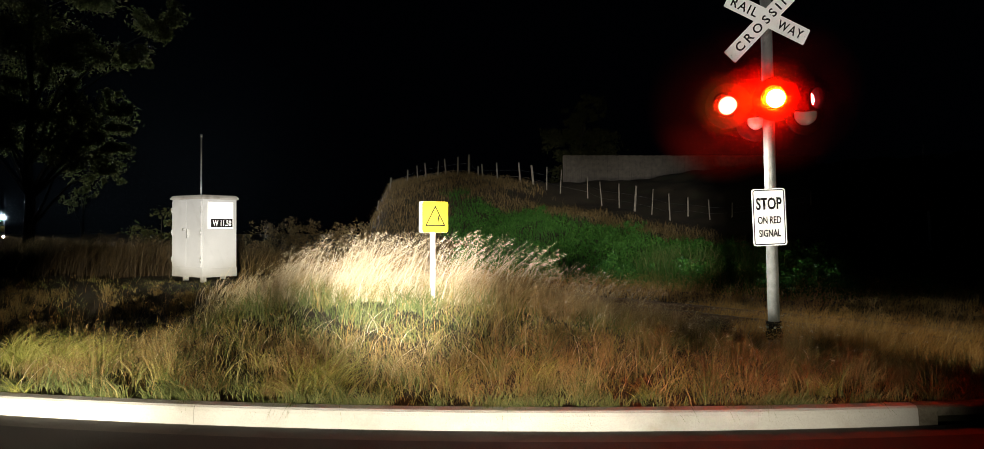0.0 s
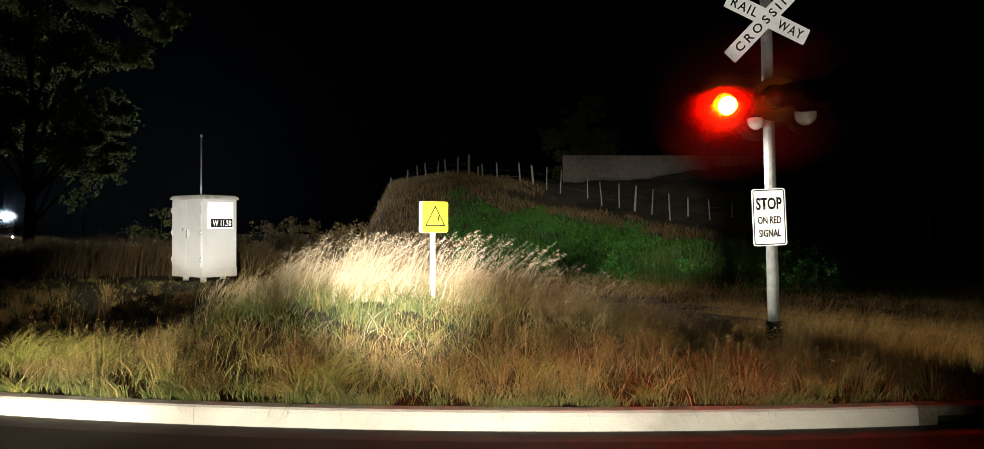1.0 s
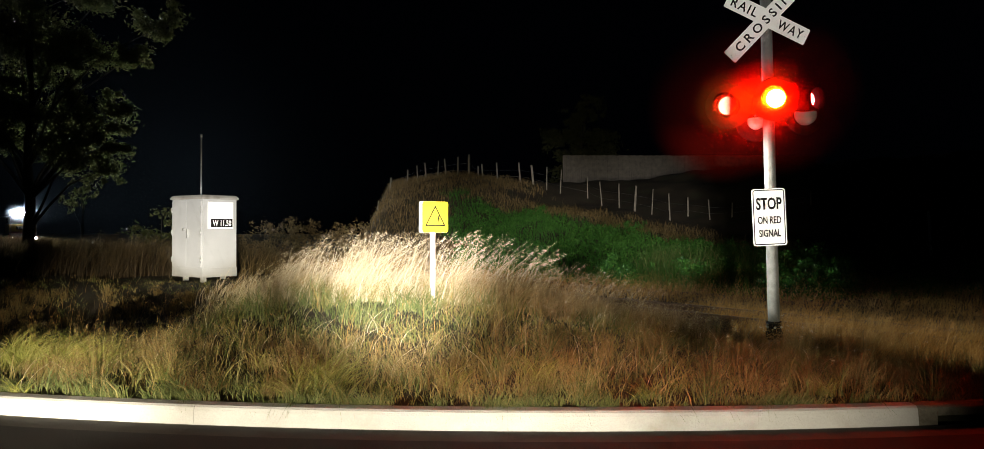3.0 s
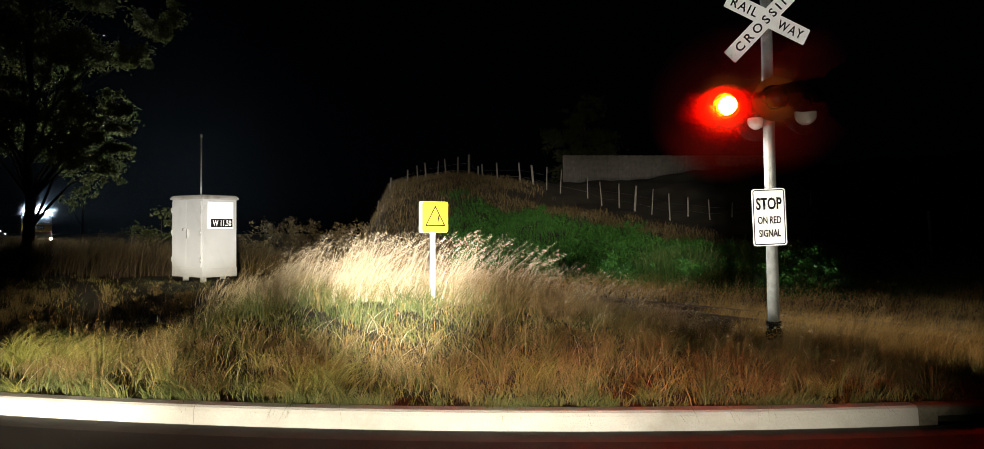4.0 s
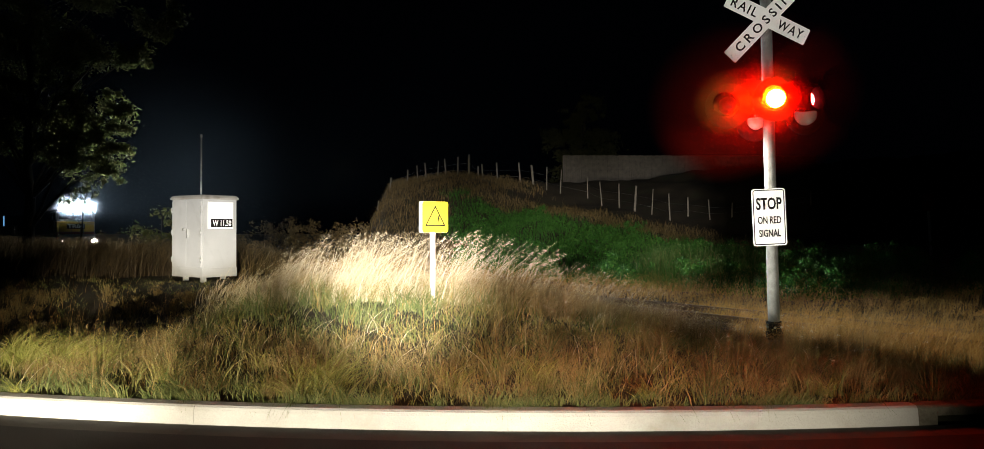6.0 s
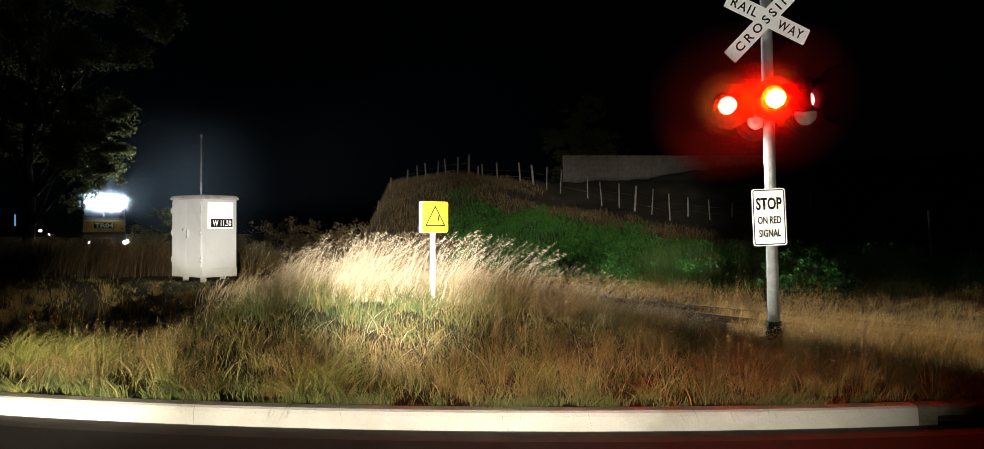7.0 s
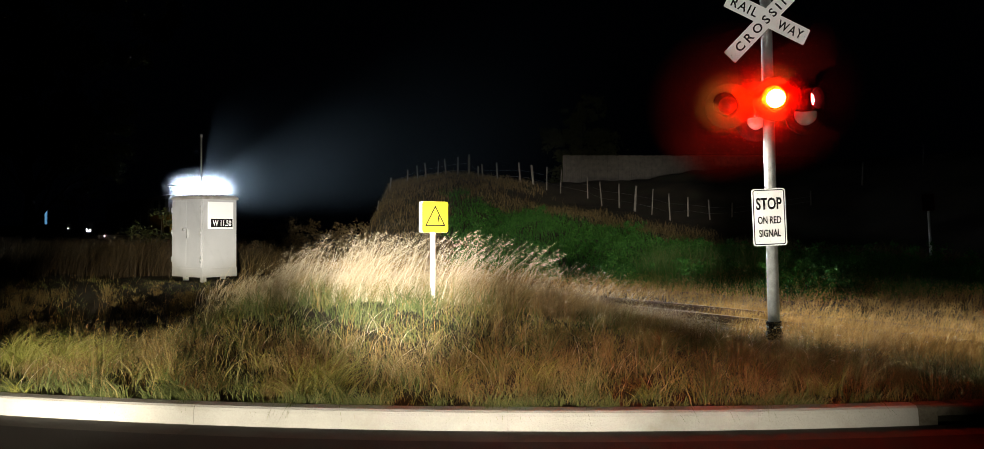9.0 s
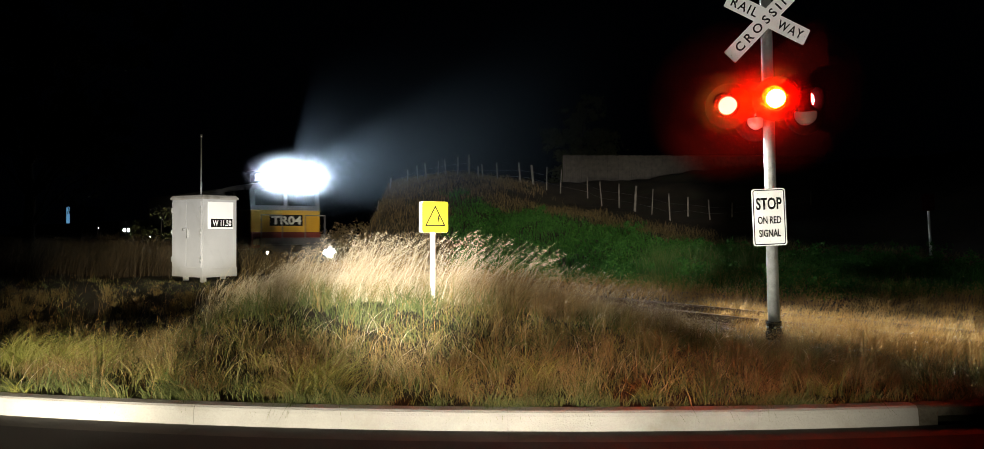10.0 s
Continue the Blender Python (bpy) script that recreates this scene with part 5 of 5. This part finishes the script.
    tall = np.where((x > 4.2) & (s > -3.2), 1.3, 1.0) * np.where(s > -1.2, 0.6, 1.0)
    blades("trackside_grass", x, y, rng.uniform(0.25, 0.55, n) * tall, rng.uniform(0.004, 0.009, n), rng.uniform(0.2, 1.0, n), rng.normal(0.3, 1.0, n), GRASS_OCHRE,
           "soft ochre grass beside the rail")
    # ochre soft grass along and behind the track
    x, y = scatter(150000, -12, 22, 8.5, 34)
    s = beside(x, y)
    x, y, s = keep(clear_of_things(x, y) & (((s > 1.7) & (s < 5.2)) | ((s < -1.25) & (s > -4.6) & (x > 4.1)) | ((x > 6) & (s > 1.7) & (s < 7.5))) & (np.abs(x) < y * 0.72 + 1) & ((x < 3.7) | (y > 8.7 + 0.3 * ripple(x, y, 2.1, 3.0))), x, y, s)
    n = len(x)
    tall = np.where((s < 0) & (x > 4.1), 1.25, 1.0) * (0.75 + 0.35 * patch(x, y, 1.9, 2))
    h = rng.uniform(0.15, 0.48, n) * np.clip(tall, 0.3, 1.5)
    blades("ochre_grass", x, y, h, rng.uniform(0.004, 0.009, n), rng.uniform(0.2, 1.1, n), rng.normal(0.3, 1.0, n), GRASS_OCHRE,
           "soft ochre grass along the railway")
    pick = rng.uniform(0, 1, n) < 0.75
    c = np.stack([x, y, land(x, y) + h * rng.uniform(0.7, 1.15, n)], 1)[pick]
    c = np.repeat(c, 4, 0) + rng.normal(0, 0.04, (4 * pick.sum(), 3))
    chips("ochre_seed_haze", c, 0.013, GRASS_OCHRE, "soft haze of ochre seed heads over the grass", "grass")


def build_bank_cover():
    x, y = scatter(210000, -16, 34, 17, 50)
    s, a = beside(x, y), along(x, y)
    x, y, s, a = keep((s > 4.2) & (s < 17) & (np.abs(x) < y * 0.72 + 1), x, y, s, a)
    cut = np.interp(x, [0.8, 1.6, 3.0, 4.4, 5.5, 6.6], [40.3, 40.7, 41.4, 41.4, 40.0, 37.6])       # a bare earth scar below the fence
    x, y, s, a = keep(~((x > 0.8) & (x < 6.6) & (np.abs(y - cut) < 0.85 + 0.4 * patch(x, y, 1.3, 4)) & (rng.uniform(0, 1, len(x)) < 0.92)), x, y, s, a)
    p = patch(x, y, 5.5, 6) * 0.8
    green = (a + 1.57 * s > -15.3 + 1.6 * p) & (s < 11.2 + 0.36 * np.clip(a + 31, 0, 6) + 1.0 * p)
    for name, mask, material, lo, hi, label in (("bank_green_cover", green, HILL_GREEN, 0.2, 0.5, "rank green grass on the railway bank"),
                                                ("bank_dry_cover", ~green, HILL_DRY, 0.2, 0.5, "dry brown grass on the bank top")):
        q = keep(mask, x, y)
        n = len(q[0])
        blades(name, q[0], q[1], rng.uniform(lo, hi, n), rng.uniform(0.014, 0.032, n), rng.uniform(0.2, 0.9, n), rng.uniform(0, 6.28, n), material, label)
    # leafy weeds in lumps over the green part
    q = scatter(420, -4, 16, 20, 42)
    sa, aa = beside(*q), along(*q)
    pp = patch(q[0], q[1], 5.5, 6) * 0.8
    q = keep((sa > 4.4) & (aa + 1.57 * sa > -14.9 + 1.6 * pp) & (sa < 10.8 + 0.36 * np.clip(aa + 31, 0, 6) + 1.0 * pp), *q)
    lumps = [(u, v, float(land(u, v)) + rng.uniform(0.15, 0.42), rng.uniform(0.22, 0.5)) for u, v in zip(*q)]
    ob = leaf_cloud("bank_weeds", lumps, 2300, 0.055, HILL_GREEN, None, 55, 0.7)
    tagged(ob, "lumpy leafy green weeds on the railway bank", "weed", "", "stuff")
    # upright clumps at the foot of the bank
    x, y = scatter(1800, 4.6, 8.8, 20.5, 24.5, 0.25, 60)
    x, y = keep(beside(x, y) > 3.5, x, y)
    n = len(x)
    blades("bank_foot_clumps", x, y, rng.uniform(0.4, 1.15, n), rng.uniform(0.008, 0.018, n), rng.uniform(0.1, 0.7, n), rng.uniform(0, 6.28, n), BANK_RANK,
           "tall upright clumps at the foot of the bank")


build_verge()
build_rosettes()
build_oats()
build_flowers()
build_far_grass()
build_bank_cover()


# ---------------------------------------------------------------- mist above the track
def build_mist():
    v = [tuple(track_pose(0.0, a, z).translation) for a, z in ((-92, 1.9), (24, 1.9), (24, 8.4), (-92, 8.4))]
    loops = [0, 1, 2, 3]
    ob = from_arrays("mist", v, loops, np.arange(len(loops) // 4) * 4, MIST)
    tagged(ob, "thin night mist hanging above the track", "mist", "", "stuff")
    # a bank of mist that the line runs through
    bm = bmesh.new()
    bmesh.ops.create_grid(bm, x_segments=12, y_segments=12, size=15.0, matrix=Matrix.Rotation(radians(90), 4, "Y"))
    bank = part("mist_bank", bm, BANK)
    bank.matrix_world = track_pose(-3.0, -12.0, 3.2)
    tagged(bank, "bank of thin night mist across the railway line", "mist", "", "stuff")
    # red-tinted sheets in front of either signal lamp, added to imitate its glow
    for size, material, x, y, z in ((1.0, RED_GLOW, 2.70, 8.75, 3.0), (1.0, RED_GLOW, 3.28, 8.75, 3.08), (0.44, RED_GLOW_CORE, 2.75, 8.93, 3.02), (0.44, RED_GLOW_CORE, 3.33, 8.93, 3.10)):
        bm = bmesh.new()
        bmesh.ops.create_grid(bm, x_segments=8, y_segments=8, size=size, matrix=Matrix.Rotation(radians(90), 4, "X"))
        glow_sheet = part("red_glow", bm, material)
        glow_sheet.matrix_world = pose(x, y, z, 0, 0, -27)
        tagged(glow_sheet, "red-tinted sheet that imitates the glow before a signal lamp", "mist", "", "stuff")


build_mist()


# ---------------------------------------------------------------- the train
def wheelset(parent, x, r=0.46):
    for side in (-1, 1):
        bm = bmesh.new()
        lathe(bm, [(0.001, -0.02), (r * 0.3, -0.03), (r * 0.75, 0.0), (r * 0.93, 0.04), (r, 0.04), (r, -0.05), (r + 0.03, -0.06), (r + 0.03, -0.085), (0.001, -0.085)],
              (x, side * 0.62, r), (x, side * 2.0, r), 28)
        part("wheel", bm, WAGON, parent)


def build_locomotive():
    loco = put("locomotive", track_pose(0, 0, RAIL_TOP), "yellow and grey diesel locomotive with bright headlights", "locomotive")
    W = 1.38
    part("underframe", boxed(-16.2, 0.75, -1.3, 1.3, 0.95, 1.2, 0.02), LOCO_GREY, loco)
    # nose below the windows
    part("nose", boxed(-0.9, 0.0, -W, W, 1.2, 2.25, 0.06), LOCO_YELLOW, loco, "yellow front band of the cab")
    part("front_skirt", boxed(-0.3, 0.06, -W, W, 0.82, 1.42, 0.03), LOCO_RED, loco, "dark red front skirt")
    # cab
    bm = bmesh.new()
    prof = [(-W, 2.25), (W, 2.25), (W, 2.98), (W * 0.9, 3.2), (W * 0.6, 3.3), (-W * 0.6, 3.3), (-W * 0.9, 3.2), (-W, 2.98)]
    fr = [bm.verts.new((-0.02 - 0.16 * max(0, z - 2.25), y, z)) for y, z in prof]
    bk = [bm.verts.new((-3.2, y, z)) for y, z in prof]
    bm.faces.new(fr)
    bm.faces.new(bk[::-1])
    for i in range(8):
        j = (i + 1) % 8
        bm.faces.new((fr[j], fr[i], bk[i], bk[j]))
    cabin = part("cab", bm, LOCO_GREY, loco, "dark grey driving cab")
    for y0, y1 in ((-1.2, -0.08), (0.08, 1.2)):
        bm = bmesh.new()
        vs = [bm.verts.new((-0.005 - 0.16 * (z - 2.25), y, z)) for y, z in ((y0, 2.42), (y1, 2.42), (y1, 3.02), (y0, 3.02))]
        bm.faces.new(vs)
        bmesh.ops.solidify(bm, geom=bm.faces[:], thickness=0.012)
        part("windscreen", bm, CAB_GLASS, cabin, "dark windscreen pane")
    for x0, x1 in ((-1.5, -0.7), (-2.7, -1.8)):
        for side in (-1, 1):
            part("side_window", boxed(x0, x1, side * W - 0.008, side * W + 0.008, 2.38, 3.0, 0.004), CAB_GLASS, cabin)
    for side in (-1, 1):
        part("side_panel", boxed(-3.2, -0.9, side * W - 0.05, side * W + 0.0, 1.2, 2.25, 0.01), LOCO_YELLOW, loco, "yellow cab side")
    # long hood
    part("engine_hood", boxed(-15.9, -3.2, -0.95, 0.95, 1.2, 3.25, 0.12), LOCO_GREY, loco, "dark grey engine hood")
    for i in range(7):
        for side in (-1, 1):
            x = -14.8 + 1.62 * i
            part("hood_door", boxed(x, x + 1.3, side * 0.955 - 0.012, side * 0.955 + 0.012, 1.45, 2.7, 0.006), LOCO_GREY, loco)
    part("fuel_tank", boxed(-10.4, -6.2, -1.2, 1.2, 0.35, 0.95, 0.08), LOCO_GREY, loco)
    for bx in (-3.0, -13.2):
        bogie = part("bogie", boxed(bx - 1.7, bx + 1.7, -0.95, 0.95, 0.38, 0.72, 0.05), LOCO_GREY, loco)
        for k in (-1.4, 0, 1.4):
            wheelset(bogie, bx + k)
    part("coupler", boxed(0.7, 1.15, -0.14, 0.14, 0.68, 0.94, 0.03), WAGON, loco)
    part("pilot", boxed(0.55, 0.78, -1.25, 1.25, 0.22, 0.95, 0.03), LOCO_GREY, loco, "dark pilot plate below the deck")
    for y in (-1.25, -0.45, 0.45, 1.25):
        bm = bmesh.new()
        tube(bm, (0.7, y, 1.2), (0.7, y, 2.05), 0.02, 0.02, 8)
        part("handrail_post", bm, LOCO_GREY, loco)
    for y0, y1 in ((-1.25, -0.45), (0.45, 1.25)):
        bm = bmesh.new()
        tube(bm, (0.7, y0, 2.04), (0.7, y1, 2.04), 0.02, 0.02, 8)
        part("handrail", bm, LOCO_GREY, loco)
    # number board
    bm = plate(1.32, 0.42, 0.02, 0.02)
    bmesh.ops.transform(bm, matrix=Matrix.Translation((0.012, 0, 1.86)) @ Matrix.Rotation(radians(90), 4, "Z"), verts=bm.verts)
    board = part("number_board", bm, INK, loco, "black number board with white figures")
    lettering("lettering", "TR04", 1.2, 0.32, Matrix.Translation((0.026, 0, 1.86)) @ Matrix.Rotation(radians(90), 4, "Z"), NUMBER_WHITE, board, 0.03, "dull white class number")
    # lights
    part("light_bar", boxed(-0.9, -0.16, -1.2, 1.2, 3.66, 3.7, 0.01), LOCO_GREY, loco, "grey roof visor above the lights")
    for side in (-1, 1):
        part("light_box", boxed(-0.6, -0.13, side * 0.78 - 0.4, side * 0.78 + 0.4, 3.3, 3.6, 0.03), LOCO_GREY, loco)

    def beam_lamp(name, x, y, z, r, depth, material, parent):
        bm = bmesh.new()
        lathe(bm, [(r * 1.02, 0.0), (r * 1.06, depth), (r * 1.16, depth), (r * 1.16, -0.03), (0.001, -0.04)], (x, y, z), (x + 1, y, z), 24)
        shell = part(name, bm, BLACK_PAINT, parent)
        bm = bmesh.new()
        bm.faces.new([bm.verts.new((x + 0.004, y + r * math.cos(2 * math.pi * i / 24), z + r * math.sin(2 * math.pi * i / 24))) for i in range(24)])
        bmesh.ops.recalc_face_normals(bm, faces=bm.faces)
        part("bulb", bm, material, shell, "glowing lamp")

    for y in (-0.2, 0.2):
        beam_lamp("headlight", -1.45, y, 3.53, 0.16, 1.35, HEADLIGHT, loco)
    for y in (-1.05, -0.8, -0.53, 0.0, 0.53, 0.8, 1.05):
        beam_lamp("marker_light", -0.10, y, 3.47, 0.1, 0.10, SIDE_LIGHT, loco)
    for y, material in ((-1.12, DITCH_DIM), (1.12, DITCH_LIGHT)):                   # they flash in turn
        beam_lamp("ditch_light", 0.80, y, 0.66, 0.09, 0.30, material, loco)
    # Faded sheet carried ahead of the headlights, added as their bloom.
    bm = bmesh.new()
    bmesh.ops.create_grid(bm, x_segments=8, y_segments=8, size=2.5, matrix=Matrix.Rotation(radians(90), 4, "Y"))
    halo = part("halo", bm, HALO, loco, "nearly clear sheet that imitates lens glow before the headlights")
    halo.location, halo.scale = (0.75, 0, 3.49), (1.0, 0.92, 0.5)
    # A smaller added sheet for the glare of the ditch light.
    bm = bmesh.new()
    bmesh.ops.create_grid(bm, x_segments=8, y_segments=8, size=0.9, matrix=Matrix.Rotation(radians(90), 4, "Y"))
    low = part("halo", bm, LOW_HALO, loco, "nearly clear sheet that imitates lens glow before the ditch light")
    low.location = (1.35, 1.12, 0.70)
    return loco


def build_wagon(group):
    w = put("freight_wagon", Matrix(), "dark steel open freight wagon with small side lights", "wagon", group)
    part("underframe", boxed(-6.6, 6.6, -1.15, 1.15, 0.9, 1.15, 0.03), WAGON, w)
    for side in (-1, 1):
        part("side_wall", boxed(-6.5, 6.5, side * 1.25 - 0.03, side * 1.25 + 0.03, 1.15, 2.05, 0.01), WAGON, w)
        for i in range(9):
            x = -6.3 + 1.55 * i
            part("rib", boxed(x, x + 0.1, side * 1.31 - 0.03, side * 1.31 + 0.03, 1.15, 2.0, 0.01), WAGON, w)
    for x in (-6.5, 6.5):
        part("end_wall", boxed(x - 0.04, x + 0.04, -1.22, 1.22, 1.15, 2.05, 0.01), WAGON, w)
    part("floor", boxed(-6.45, 6.45, -1.22, 1.22, 1.15, 1.22), WAGON, w)
    for bx in (-4.6, 4.6):
        bogie = part("bogie", boxed(bx - 1.1, bx + 1.1, -0.9, 0.9, 0.36, 0.66, 0.04), WAGON, w)
        for k in (-0.85, 0.85):
            wheelset(bogie, bx + k, 0.42)
    part("coupler", boxed(6.6, 7.2, -0.12, 0.12, 0.7, 0.92, 0.02), WAGON, w)
    return w


LOCO = build_locomotive()
WAGONS = [build_wagon("train wagons")]
for _ in range(3):
    WAGONS.append(copy_thing(WAGONS[0], Matrix()))


def side_light(parent, x, z, w, h, material, name, label):
    """A small lit lens on the side of a vehicle, in a shallow dark case."""
    case = part(name, boxed(x - w / 2 - 0.02, x + w / 2 + 0.02, -1.36, -1.28, z - h / 2 - 0.02, z + h / 2 + 0.02, 0.005), WAGON, parent, label)
    part("lens", boxed(x - w / 2, x + w / 2, -1.368, -1.362, z - h / 2, z + h / 2), material, case)


side_light(LOCO, -14.0, 1.15, 0.22, 0.10, SMALL_LIGHT, "step_light", "small white step light")
side_light(WAGONS[0], 5.4, 1.5, 0.5, 0.18, SMALL_LIGHT, "side_lamp", "small white side lamp")
side_light(WAGONS[0], 4.4, 1.52, 0.45, 0.16, SMALL_LIGHT, "side_lamp", "small white side lamp")
side_light(WAGONS[0], -2.5, 1.66, 0.16, 0.08, SMALL_LIGHT, "side_lamp", "small white side lamp")
curtain = part("load_curtain", boxed(-0.6, 0.9, -1.2, 1.2, 1.23, 3.35, 0.05), WAGON_TARP, WAGONS[1], "blue covered load standing in the wagon")
# The panel glows by itself, in place of light falling on the cover.
part("glow_panel", boxed(-0.5, 0.8, -1.215, -1.206, 1.7, 3.28), BLUE_GLOW, curtain, "dim blue self-glowing panel")


# ---------------------------------------------------------------- what moves
SPEED = 10.464                                   # metres a second along the track
T_FIRST, T_HALF = 0.61, 0.706                     # the lamps change over


def spin_keys(phase):
    """Times and turned angles of a lamp unit: 0 lit, 120 fading, 240 dark, and on round."""
    ts, angles, a = [], [], 0.0
    k = -4 if phase == 0 else -3
    while k < 16:
        on, off = T_FIRST + T_HALF * k, T_FIRST + T_HALF * (k + 1)
        for tt, aa in ((on - 0.10, 240), (on - 0.0335, 240), (on, 300), (on + 0.0335, 360), (on + 0.07, 360), (off - 0.07, 360), (off - 0.0335, 360),
                       (off, 420), (off + 0.0335, 480), (off + 0.07, 480), (off + 0.20, 480), (off + 0.235, 480), (off + 0.27, 540),
                       (off + 0.305, 600), (off + 0.34, 600)):
            ts.append(tt)
            angles.append(a + aa)
        a += 360
        k += 2
    return ts, angles


def motions():
    times = [0.0, 0.1, 0.2] + [0.5 + 0.5 * i for i in range(19)] + [9.8, 9.9, 10.0]
    walk(LOCO, [(t, track_pose(0, SPEED * (t - 10.0), RAIL_TOP)) for t in times])
    for i, wagon in enumerate(WAGONS):
        walk(wagon, [(t, track_pose(0, SPEED * (t - 10.0) - 23.8 - 14.2 * i, RAIL_TOP)) for t in times])
    for unit, centre, turn, phase in SPINS:
        ts, angles = spin_keys(phase)
        rows = [(0.0, float(np.interp(0.0, ts, angles)))]
        rows += [(t, a) for t, a in zip(ts, angles) if 0.02 < t < 9.98]
        rows.append((10.0, float(np.interp(10.0, ts, angles))))
        walk(unit, [(t, Matrix.Translation(centre) @ pose(0, 0, 0, 0, 0, turn - a)) for t, a in rows])


motions()
